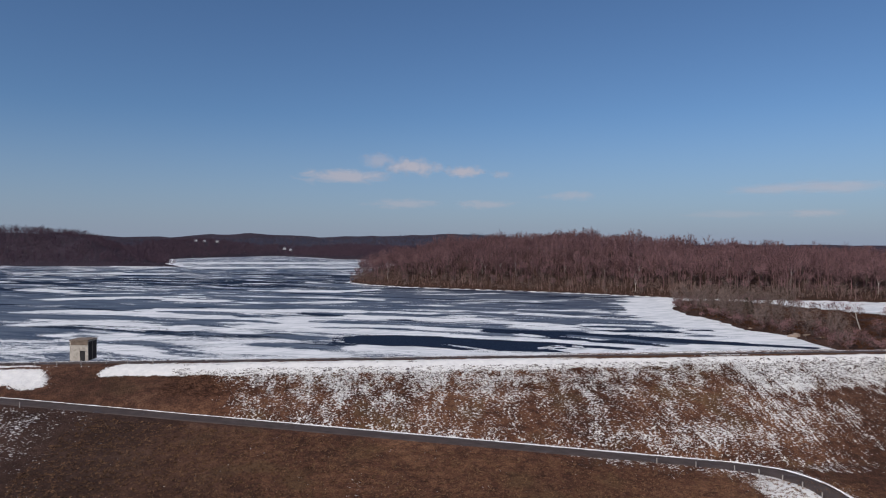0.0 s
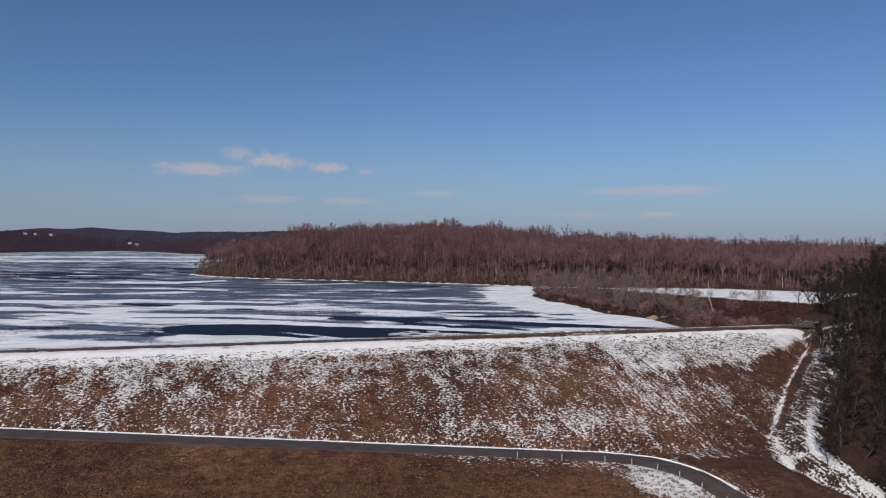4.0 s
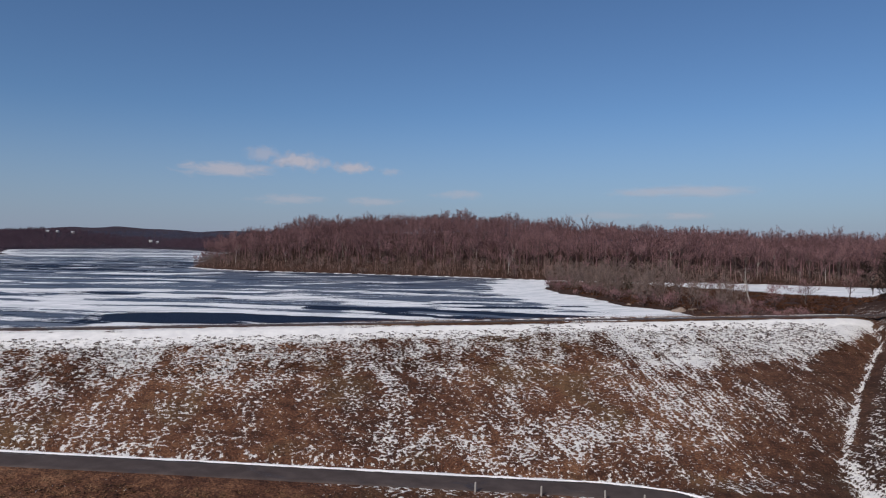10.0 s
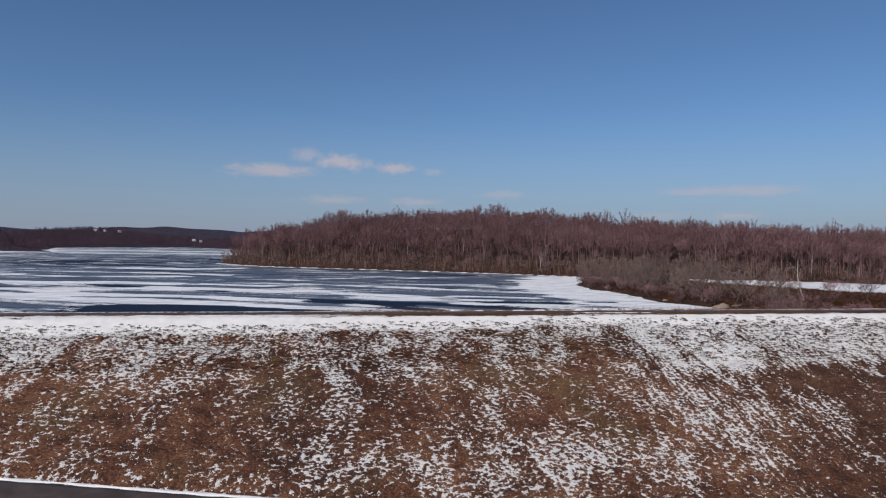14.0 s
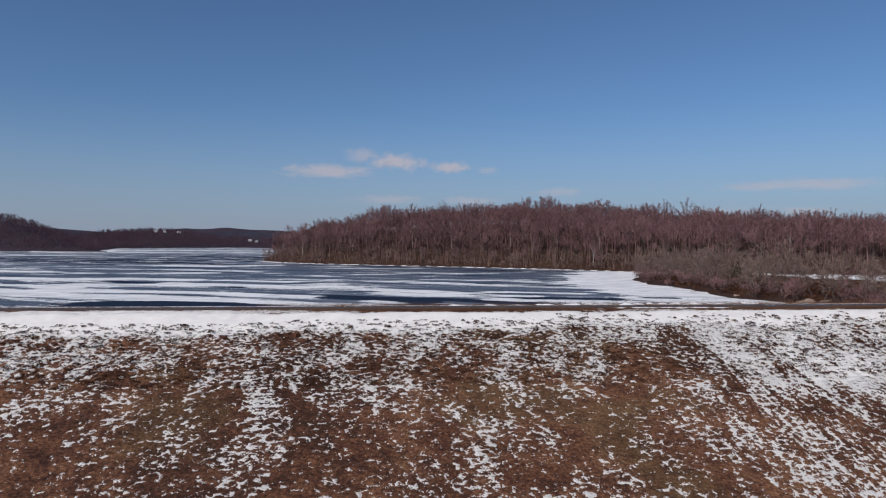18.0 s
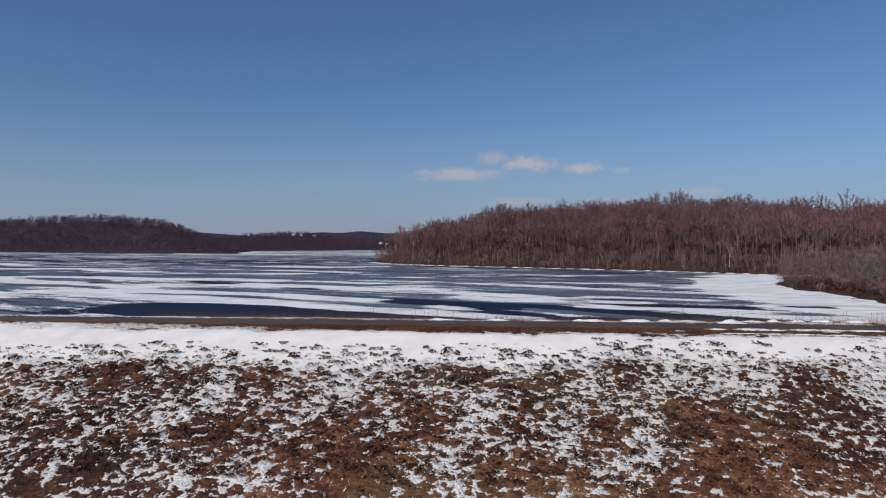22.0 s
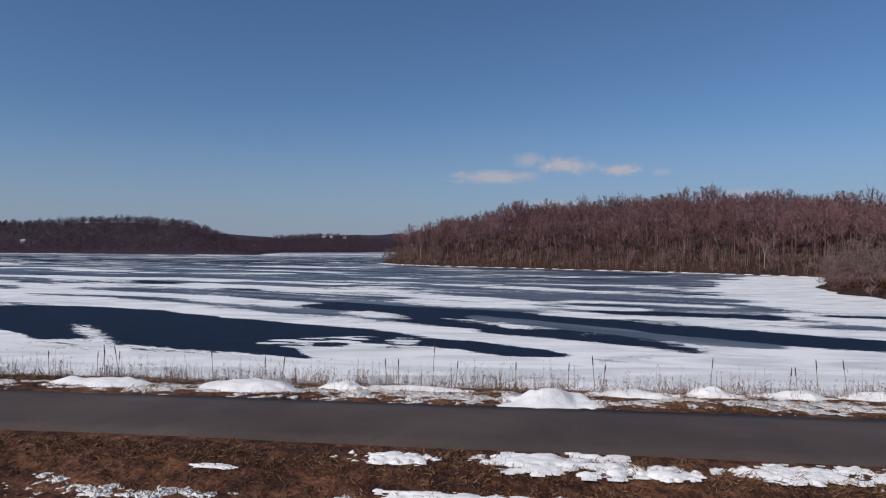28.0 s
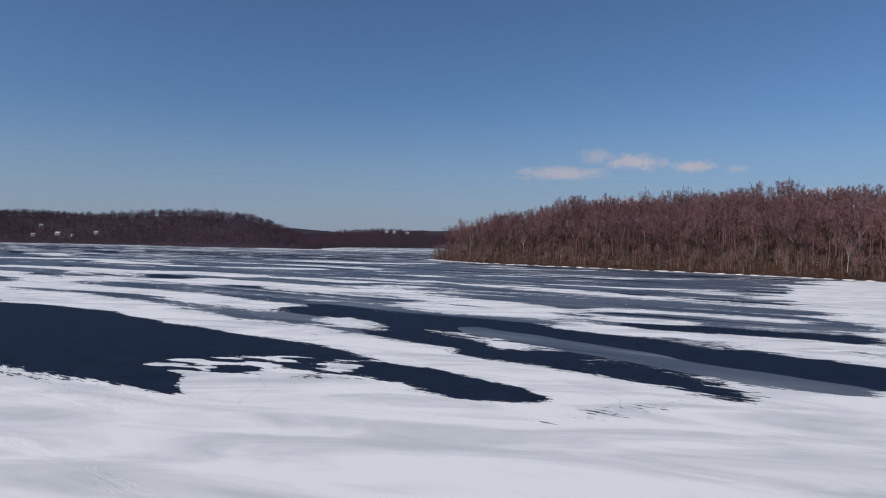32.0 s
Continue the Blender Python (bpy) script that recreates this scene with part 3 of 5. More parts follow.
# wind-blown bands: bent centre line, half width
WHITE_NEAR = [([(-80, 270), (-58, 262), (-35, 256), (-20, 250), (-5, 243), (8, 238), (23, 233), (35, 226), (53, 214)], 5.6), ([(-67, 279), (-45, 273), (-30, 272), (-17, 268), (-5, 261), (10, 256)], 4.6), ([(24, 248), (42, 236), (66, 219)], 3.0), ([(72, 240), (98, 232)], 4.0), ([(18, 288), (36, 278), (51, 268), (61, 262)], 3.0), ([(24, 271), (42, 262), (56, 253), (67, 250), (80, 246)], 4.0), ([(52, 277), (64, 276), (75, 272)], 3.4)]
WHITE_FAR = [
    ([(-149, 337), (-123, 338), (-100, 334), (-80, 336), (-62, 334), (-47, 331)], 7.0), ([(-73, 303), (-59, 300), (-45, 302), (-32, 303)], 5.5), ([(-44, 311), (-24, 302), (-5, 294), (6, 296), (24, 288)], 5.0),
    ([(-107, 384), (-86, 381), (-60, 386)], 8.0), ([(-230, 403), (-191, 416)], 9.0), ([(-181, 414), (-133, 392)], 7.0), ([(-167, 436), (-120, 425), (-93, 422), (-42, 403)], 6.0), ([(-35, 331), (-10, 320)], 3.5),
    ([(-7, 363), (26, 346), (51, 337), (80, 345)], 3.6), ([(3, 335), (22, 325)], 3.6), ([(30, 316), (53, 311), (77, 314)], 2.8), ([(-112, 484), (-78, 470), (-55, 490)], 8.0), ([(-200, 330), (-180, 333), (-154, 322), (-124, 312), (-101, 305)], 7.0),
    ([(-168, 274), (-154, 282), (-144, 285), (-120, 268), (-104, 261)], 7.0), ([(-105, 271), (-89, 261), (-75, 248)], 4.5), ([(-90, 225), (-70, 218), (-52, 207), (-38, 198)], 5.0), ([(-90, 298), (-76, 292), (-66, 291)], 4.5),
    ([(-300, 490), (-234, 449)], 7.0), ([(-120, 237), (-118, 244)], 3.6), ([(-145, 243), (-138, 243)], 3.6), ([(-108, 237), (-100, 237)], 3.0), ([(-450, 740), (-287, 742)], 12.0), ([(-447, 1163), (-172, 1172)], 34.0), ([(-330, 930), (-110, 940)], 16.0)]


def lake_cover(x, y):
    d = y - crest_y(x)
    c = np.zeros(x.shape)
    o = np.full(x.shape, -0.06)
    # unbroken snow along the dam and round the point
    reach = 54 + 16 * smooth(50, 74, x) - 26 * smooth(0, -30, x) + 6 * fbm(x / 30, y / 10, 3, 61)
    c = c + 0.5 * (1 - smooth(reach - 5, reach + 3, d))
    po = inside_by(x, y, POINT)
    c = c + 0.5 * (1 - smooth(6, 36, -po + 14 * fbm(x / 34, y / 7, 3, 62)))
    c = c + 0.5 * (1 - smooth(1.0, 3.5, -inside_by(x, y, PENINSULA)))
    c = c + 0.4 * (1 - smooth(4, 14, -inside_by(x, y, MAINLAND)))
    c = np.where((x > 150) & (y > 240), 0.3, c)
    # streaks of white and of open water
    c = c - (0.085 * smooth(226, 250, y) * (1 - smooth(400, 480, y)) + 0.04 * smooth(400, 480, y) * (1 - smooth(800, 1000, y))) * (c < 0.1)
    o = o + 0.12 * smooth(440, 540, y) * (1 - smooth(720, 850, y))
    for k, (pts, h) in enumerate(WHITE_NEAR + WHITE_FAR):
        q = along(x, y, pts, h - 0.4, k, 6.0, 6.0 if h < 12 else 14.0)
        c = c * (1 - q) + (0.30 if k < len(WHITE_NEAR) else 0.2) * q
    for pts, h, k in (([(45.9, 229), (50.7, 227.8), (57.6, 224.3), (63.5, 220.2), (65.5, 217.5)], 1.0, 13), ([(12, 257.5), (23, 253), (36, 250), (48, 246), (57, 241), (65, 236), (73, 233)], 1.9, 14), ([(70, 234.5), (78, 230), (84, 226), (110, 215)], 3.4, 17), ([(27.5, 249), (37, 238), (43, 233.5)], 0.9, 15), ([(60, 256), (79, 254)], 1.0, 16), ([(90, 258.6), (95, 258.2)], 0.8, 18)):
        q = along(x, y, pts, h, k)
        c, o = c * (1 - q) - 0.6 * q, o + 0.5 * along(x, y, pts, h + 2.4, k)
    q = along(x, y, [(40.8, 245), (52.8, 237), (62.4, 229), (72, 223)], 2.0, 21, 3.0)
    c, o = c * (1 - q) - 0.2 * q, o - 0.6 * q
    q = along(x, y, [(-30, 214), (-12, 214), (-4, 209)], 4.0, 25)
    c = c * (1 - q) + 0.5 * q
    q = along(x, y, [(30, 211), (38, 208), (52, 203)], 5.0, 24)
    c = c * (1 - q) + 0.5 * q
    c = c + 0.05 * smooth(40, 0, x) * (y < 330)
    e = inside_by(x, y, LEAD) + 1.6 * fbm(x / 7, y / 3.5, 4, 19)
    q = smooth(-2.4, 2.2, e)
    c, o = c * (1 - q) - 0.6 * q, o + 0.6 * smooth(-6, -3, e)
    # slush islands in the lead's mouth
    q = along(x, y, [(25.5, 214.5), (29, 215.5), (36, 217)], 3.2, 20)
    c = c * (1 - q) + q * (0.12 + 2.4 * fbm(x / 3.2, y / 1.0, 2, 23))
    o = o + 0.5 * q
    return c, o


lc, lo = lake_cover(LX, LY)
attribute(lake_me, "cover", lc)
attribute(lake_me, "open", lo)
attribute(lake_me, "fray", 1.0 - 0.5 * smooth(262, 340, LY))
lake_me.materials.append(M_LAKE)
lake = tagged(new("water", lake_me), "frozen lake with bands of wind-blown snow and dark open leads", "lake", kind="structure")
lake_me.update()
lake.matrix_basis = BEYOND


# ---- roads ----
def ribbon(name, pts, half, lift, zf=None):
    pts = np.asarray(pts, float)
    tan = np.gradient(pts, axis=0)
    tan /= np.linalg.norm(tan, axis=1)[:, None]
    side = np.stack([-tan[:, 1], tan[:, 0]], -1)
    across = np.linspace(-half, half, 7)
    wob = fbm(np.arange(len(pts)) * 0.35, np.zeros(len(pts)), 3, 71) * 0.3
    V = []
    for k, a in enumerate(across):
        e = a + (wob if abs(k - 3) == 3 else 0)
        p = pts + side * np.atleast_1d(e)[:, None] if np.ndim(e) else pts + side * e
        z = zf(p[:, 0], p[:, 1]) + lift + 0.05 * (1 - (a / half) ** 2)
        V.append(np.c_[p, z])
    for a in (half, -half):
        p = pts + side * a * 1.04
        V.append(np.c_[p, zf(p[:, 0], p[:, 1]) - 0.12])
    V = [V[8]] + V[:7] + [V[7]]
    n, m = len(pts), len(V)
    i = np.arange(n * m).reshape(m, n)
    faces = np.stack([i[:-1, :-1], i[:-1, 1:], i[1:, 1:], i[1:, :-1]], -1).reshape(-1, 4)
    return mesh_of(name, np.concatenate(V), faces, True)


cx = np.arange(-240, 124, 1.5)
crest_me = ribbon("crest_road", np.c_[cx, crest_y(cx) + ROAD_OFF], ROAD_HALF, 0.03, lambda x, y: np.full(np.shape(x), CREST_Z))
crest_me.materials.append(M_ASPHALT)
tagged(new("road_crest", crest_me), "narrow worn grey asphalt road along the dam crest", "road", kind="structure")
fine_toe = np.array([TOE[0]] + [a + (b - a) * k / 3 for a, b in zip(TOE[:-1], TOE[1:]) for k in (1, 2, 3)])
toe_me = ribbon("toe_road", fine_toe, 1.95, 0.05, toe_z)
toe_me.materials.append(M_ASPHALT)
tagged(new("road_lower", toe_me), "narrow dark asphalt road across the foot of the embankment", "road", kind="structure")

# ---- trees ----
class Shoot:
    """Collects tapered sticks and slivers as arrays."""

    def __init__(self):
        self.v, self.f, self.n = [], [], 0

    def stick(self, a, b, ra, rb, sides=5):
        a, b = np.asarray(a, float), np.asarray(b, float)
        w = (b - a) / (np.linalg.norm(b - a) + 1e-9)
        u = np.cross(w, (0.31, 0.95, 0.05))
        u /= np.linalg.norm(u)
        q = np.cross(w, u)
        ang = np.arange(sides) * 2 * math.pi / sides
        ring = np.cos(ang)[:, None] * u + np.sin(ang)[:, None] * q
        self.v.append(np.concatenate([a + ring * ra, b + ring * rb]))
        i = np.arange(sides)
        j = (i + 1) % sides
        self.f.append(np.concatenate([np.stack([i, j, j + sides], -1), np.stack([i, j + sides, i + sides], -1)]) + self.n)
        self.n += 2 * sides

    def sliver(self, a, b, w):
        a, b = np.asarray(a, float), np.asarray(b, float)
        d = b - a
        u = np.cross(d, np.random.randn(3))
        u = u / (np.linalg.norm(u) + 1e-9) * w
        self.v.append(np.stack([a - u, a + u, b]))
        self.f.append(np.array([[0, 1, 2]]) + self.n)
        self.n += 3

    def arrays(self):
        return np.concatenate(self.v), np.concatenate(self.f)


def grow(seed, height, spread, limbs=9, twigs=26, twig_w=0.05, trunk_r=0.16, base=0.3, lean=0.05):
    """A bare tree: arrays of its trunk with the main limbs, and of its crown of branches and twigs."""
    np.random.seed(seed)
    rng = np.random
    trunk, crown = Shoot(), Shoot()
    p, r = np.zeros(3), trunk_r
    nodes = [p.copy()]
    n = 5
    for k in range(n):
        q = p + np.array([rng.randn() * lean, rng.randn() * lean, 1.0 / n]) * height * np.array([1, 1, 0.86])
        r2 = trunk_r * (1 - 0.78 * (k + 1) / n)
        trunk.stick(p, q, r, r2, 6)
        p, r = q, r2
        nodes.append(p.copy())
    nodes = np.array(nodes)
    for k in range(limbs):
        t = base + (1 - base) * (k + rng.rand()) / limbs
        i = min(int(t * n), n - 1)
        a = nodes[i] + (nodes[i + 1] - nodes[i]) * (t * n - i)
        ang = k * 2.4 + rng.rand()
        out = spread * (1.15 - 0.75 * t) * (0.7 + 0.5 * rng.rand())
        b = a + np.array([math.cos(ang) * out, math.sin(ang) * out, out * (0.7 + 0.7 * rng.rand())])
        b[2] = min(b[2], height * (0.9 + 0.12 * rng.rand()))
        m = (a + b) / 2 + rng.randn(3) * 0.15 * out * 0.4
        trunk.stick(a, m, trunk_r * 0.42 * (1.1 - t), trunk_r * 0.28 * (1.1 - t), 4)
        trunk.stick(m, b, trunk_r * 0.28 * (1.1 - t), trunk_r * 0.1, 4)
        for j in range(twigs):
            s = 0.25 + 0.75 * rng.rand()
            c = (a + (m - a) * 2 * s if s < 0.5 else m + (b - m) * (2 * s - 1)) + rng.randn(3) * 0.12
            L = (0.5 + 1.1 * rng.rand()) * spread * 0.36
            dirn = np.array([math.cos(ang), math.sin(ang), 0.9]) * 0.6 + rng.randn(3) * 0.55
            dirn[2] = abs(dirn[2]) * 0.9 + 0.1
            e = c + dirn / np.linalg.norm(dirn) * L
            crown.sliver(c, e, twig_w * (0.6 + 0.8 * rng.rand()))
            for _ in range(2):
                g = c + (e - c) * (0.3 + 0.6 * rng.rand())
                h = g + (dirn / np.linalg.norm(dirn) + rng.randn(3) * 0.6) * L * 0.45
                crown.sliver(g, h, twig_w * 0.6)
    return trunk.arrays(), crown.arrays()


def fan_tree(seed, height, spread, twigs, twig_w, trunk_r=0.17, forks=4, base=0.28):
    """A forest tree: trunk parting into steep limbs, and a rounded, gappy crown of fine twigs."""
    np.random.seed(seed)
    rng = np.random
    trunk, crown = Shoot(), Shoot()
    lean = rng.randn(2) * 0.03 * height
    fork = np.array([lean[0] * 0.5, lean[1] * 0.5, height * (0.38 + 0.12 * rng.rand())])
    trunk.stick((0, 0, 0), fork, trunk_r, trunk_r * 0.75, 5)

    def dome(r):
        return height * (1.0 - 0.34 * min(r / spread, 1.25) ** 2)

    limbs = []
    for k in range(forks + 2):
        ang = k * 2.4 + rng.rand() * 1.2
        out = spread * (0.12 if k == 0 else 0.3 + 0.6 * rng.rand())
        a = fork * (1.0 if k < 3 else 0.72 + 0.25 * rng.rand())
        b = np.array([lean[0] + math.cos(ang) * out, lean[1] + math.sin(ang) * out, dome(out) * (0.80 + 0.10 * rng.rand())])
        m = a + (b - a) * 0.5 + np.array([math.cos(ang), math.sin(ang), 0]) * out * 0.12
        trunk.stick(a, m, trunk_r * 0.5, trunk_r * 0.28, 3)
        trunk.stick(m, b, trunk_r * 0.28, trunk_r * 0.08, 3)
        limbs.append((a, m, b))
    for j in range(twigs):
        a, m, b = limbs[rng.randint(len(limbs))]
        u = base + (1 - base) * rng.rand() ** 0.75
        c = (a + (m - a) * 2 * u if u < 0.5 else m + (b - m) * (2 * u - 1)) + rng.randn(3) * 0.12
        L = (0.045 + 0.075 * rng.rand()) * height
        w = rng.randn(3) + np.array([c[0] - lean[0], c[1] - lean[1], 0]) / spread * 1.1
        w[2] = abs(w[2]) * 0.8 + 0.35
        e = c + w / np.linalg.norm(w) * L
        r = math.hypot(e[0] - lean[0], e[1] - lean[1])
        e[2] = min(e[2], dome(r) * (0.97 + 0.06 * rng.rand()))
        crown.sliver(c, e, twig_w * (0.6 + 0.8 * rng.rand()))
    return trunk.arrays(), crown.arrays()


def tree_meshes(seed, bark, twig, fan=False, **kw):
    (tv, tf), (cv, cf) = fan_tree(seed, **kw) if fan else grow(seed, **kw)
    trunk, crown = mesh_of("trunk", tv, tf, True), mesh_of("crown", cv, cf)
    trunk.materials.append(bark)
    crown.materials.append(twig)
    return trunk, crown


def plant(meshes, x, y, scale, label, group, category="tree", name="bare_tree", sink=0.15, frame_=BEYOND):
    z = float(ground_z(np.array([x]), np.array([y]))[0])
    t = thing(name, label, category, frame_ @ pose(x, y, z - sink, 0, 0, random.uniform(0, 360)) @ Matrix.Diagonal((scale, scale, scale * random.uniform(0.92, 1.1), 1)), group)
    part("trunk", meshes[0], None, t)
    part("crown", meshes[1], None, t)
    return t


def scatter(arrays, xs, ys, zs, scales, seed):
    """Joins many turned and scaled copies of some tree shapes into one pair of arrays."""
    rng = np.random.RandomState(seed)
    V, F, n = [], [], 0
    pick = rng.randint(0, len(arrays), len(xs))
    for x, y, z, s, k in zip(xs, ys, zs, scales, pick):
        v, f = arrays[k]
        a = rng.rand() * 6.283
        c, q = math.cos(a) * s, math.sin(a) * s
        V.append(np.stack([v[:, 0] * c - v[:, 1] * q + x, v[:, 0] * q + v[:, 1] * c + y, v[:, 2] * s * rng.uniform(0.85, 1.15) + z], -1))
        F.append(f + n)
        n += len(v)
    return np.concatenate(V), np.concatenate(F)


def sites(n, box_, keep, seed, gap):
    """Up to n places in a box where keep() holds, no two nearer than gap."""
    rng = np.random.RandomState(seed)
    x = rng.uniform(box_[0], box_[1], n * 12)
    y = rng.uniform(box_[2], box_[3], n * 12)
    ok = keep(x, y)
    out, seen_cells = [], {}
    for a, b in zip(x[ok], y[ok]):
        cell = (int(a / gap), int(b / gap))
        if any((a - p) ** 2 + (b - q) ** 2 < gap * gap for i in (-1, 0, 1) for j in (-1, 0, 1) for p, q in seen_cells.get((cell[0] + i, cell[1] + j), ())):
            continue
        seen_cells.setdefault(cell, []).append((a, b))
        out.append((a, b))
        if len(out) >= n:
            break
    return np.array(out)


M_TWIG_GREY = twig_material("grey_twigs", (0.075, 0.052, 0.046), (0.26, 0.19, 0.165))
M_TWIG_BRUSH = twig_material("brush_twigs", (0.06, 0.034, 0.031), (0.30, 0.20, 0.175))
# these two twig colours have the haze of distance mixed in
M_TWIG_FAR_HAZED = twig_material("hazed_far_twigs", (0.040, 0.026, 0.036), (0.125, 0.080, 0.102))
M_TWIG_RIDGE_HAZED = twig_material("hazed_ridge_twigs", (0.042, 0.045, 0.070), (0.11, 0.115, 0.16))
M_DRY = twig_material("dry_grass", (0.045, 0.022, 0.014), (0.27, 0.155, 0.09))
M_DRY_DARK = twig_material("dark_tuft", (0.020, 0.010, 0.008), (0.105, 0.050, 0.031))
M_REED = twig_material("dry_weeds", (0.075, 0.040, 0.030), (0.26, 0.16, 0.115))
M_CEDAR = twig_material("cedar_green", (0.012, 0.016, 0.008), (0.05, 0.045, 0.025))

# ---- the lakeside wood ----
WOOD = [tree_meshes(100 + k, M_BARK if k else M_PALE_BARK, M_TWIG, True, height=15 + 1.5 * (k % 3), spread=4.2 + 0.7 * (k % 3), twigs=560, twig_w=0.038, trunk_r=0.17, forks=7) for k in range(6)]
SHRUB = [tree_meshes(150 + k, M_BARK, M_TWIG, height=4.5, spread=2.2, limbs=14, twigs=12, twig_w=0.05, trunk_r=0.06, base=0.04, lean=0.12) for k in range(3)]
PEN_LABELS = ("bare brown deciduous tree in the lakeside wood", "bare brown deciduous tree on the lake bank")


def pen_in(x, y):
    return inside_by(x, y, PENINSULA)


front = sites(290, (-90, 330, 330, 640), lambda x, y: (pen_in(x, y) > 1.0) & (pen_in(x, y) < 26), 7, 3.9)
for x, y in front:
    near = float(pen_in(np.array([x]), np.array([y]))[0])
    k = 0 if random.random() < 0.12 else random.randrange(1, 6)
    plant(WOOD[k], x, y, random.uniform(0.5, 0.8) if near < 7 else random.uniform(0.7, 1.2), PEN_LABELS[near < 7], "trees of the lakeside wood")

back_arrays = []
for k in range(6):
    (tv, tf), (cv, cf) = fan_tree(200 + k, 15.5 + k % 3, 4.7 + 0.8 * (k % 3), 250, 0.062, forks=6)
    back_arrays.append((np.concatenate([tv, cv]), np.concatenate([tf, cf + len(tv)])))
light_arrays = []
for k in range(5):
    (tv, tf), (cv, cf) = fan_tree(220 + k, 15.5 + k % 3, 4.9 + 0.8 * (k % 3), 185, 0.078, forks=5)
    light_arrays.append((np.concatenate([tv, cv]), np.concatenate([tf, cf + len(tv)])))
back = sites(1450, (-80, 360, 330, 700), lambda x, y: (pen_in(x, y) > 8) & (pen_in(x, y) < 68), 8, 3.6)
behind = sites(1150, (-80, 520, 330, 740), lambda x, y: (pen_in(x, y) > 64) & (pen_in(x, y) < 150), 18, 4.8)
bz = ground_z(back[:, 0], back[:, 1]) - 0.3
grow_by = 0.98 + 0.7 * fbm(back[:, 0] / 16, back[:, 1] / 16, 2, 95)
bv, bf = scatter(back_arrays, back[:, 0], back[:, 1], bz, grow_by * np.random.RandomState(3).uniform(0.86, 1.08, len(back)), 4)
hz = ground_z(behind[:, 0], behind[:, 1]) - 0.3
grow_by = 1.03 + 0.7 * fbm(behind[:, 0] / 22, behind[:, 1] / 22, 2, 95)
hv, hf = scatter(light_arrays, behind[:, 0], behind[:, 1], hz, grow_by * np.random.RandomState(4).uniform(0.86, 1.08, len(behind)), 5)
bv, bf = np.concatenate([bv, hv]), np.concatenate([bf, hf + len(bv)])
wood_me = mesh_of("wood", bv, bf)
wood_me.materials.append(M_TWIG)
tagged(new("lakeside_wood", wood_me), "dense bare brown deciduous wood on the hill", "woods", kind="stuff").matrix_basis = BEYOND

# brush along the water's edge and under the trees
brush_arrays = []
for k in range(4):
    (tv, tf), (cv, cf) = grow(240 + k, 3.0, 1.8, limbs=9, twigs=8, twig_w=0.07, trunk_r=0.05, base=0.03, lean=0.14)
    brush_arrays.append((np.concatenate([tv, cv]), np.concatenate([tf, cf + len(tv)])))
brush = sites(300, (-88, 330, 330, 620), lambda x, y: (pen_in(x, y) > 0.4) & (pen_in(x, y) < 22), 28, 1.9)
v, f = scatter(brush_arrays, brush[:, 0], brush[:, 1], ground_z(brush[:, 0], brush[:, 1]) - 0.1, np.random.RandomState(13).uniform(0.5, 1.4, len(brush)), 14)
me = mesh_of("brush", v, f)
me.materials.append(M_TWIG_GREY)
sapling_arrays = []
for k in range(5):
    sh = Shoot()
    np.random.seed(260 + k)
    for j in range(3):
        a = np.array([np.random.randn() * 0.6, np.random.randn() * 0.6, 0])
        b = a + np.array([np.random.randn() * 0.3, np.random.randn() * 0.3, 3.2 + 2.6 * np.random.rand()])
        sh.stick(a, b, 0.06, 0.02, 3)
        for i in range(9):
            c = a + (b - a) * (0.15 + 0.8 * np.random.rand())
            sh.sliver(c, c + np.array([np.random.randn() * 0.6, np.random.randn() * 0.6, 0.6 + 0.9 * np.random.rand()]), 0.05)
    sapling_arrays.append(sh.arrays())
young = sites(2600, (-88, 330, 330, 620), lambda x, y: (pen_in(x, y) > 0.3) & (pen_in(x, y) < 19), 29, 1.2)
v, f = scatter(sapling_arrays, young[:, 0], young[:, 1], ground_z(young[:, 0], young[:, 1]) - 0.1, np.random.RandomState(15).uniform(0.3, 1.0, len(young)) * (1 + 2.0 * fbm(young[:, 0] / 9, young[:, 1] / 9, 2, 97)), 16)
young_me = mesh_of("saplings", v, f)
young_me.materials.append(M_TWIG_BRUSH)
tagged(new("shore_saplings", young_me), "thin grey saplings crowding the wooded bank", "saplings", kind="stuff").matrix_basis = BEYOND
tagged(new("shore_brush", me), "low bare brown brush under the lakeside trees", "brush", kind="stuff").matrix_basis = BEYOND

# ---- far shore ----
HOUSES = [(-920, 1030, 9, 7, 30), (-884, 1044, 13, 7, 10), (-846, 1036, 7, 6, -20), (-812, 1050, 9, 7, 25), (-955, 1075, 9, 7, 60), (-668, 1880, 12, 8, 20), (-640, 1866, 10, 8, -30), (-612, 1886, 12, 8, 10), (-436, 1905, 12, 8, -10), (-416, 1890, 10, 8, 20)]


def far_keep(x, y):
    ml = inside_by(x, y, MAINLAND)
    ok = (ml > 4) & (ml < 300)
    for hx, hy, *_ in HOUSES:
        # leave trees out along the camera's line of sight to the house
        L = math.hypot(hx - 40, hy - 100)
        ux, uy = (hx - 40) / L, (hy - 100) / L
        a, b = (x - hx) * ux + (y - hy) * uy, (x - hx) * uy - (y - hy) * ux
        ok &= ~((a > (-26 if hy < 1500 else -70)) & (a < 8) & (np.abs(b) < (9 if hy < 1500 else 8)))
    return ok


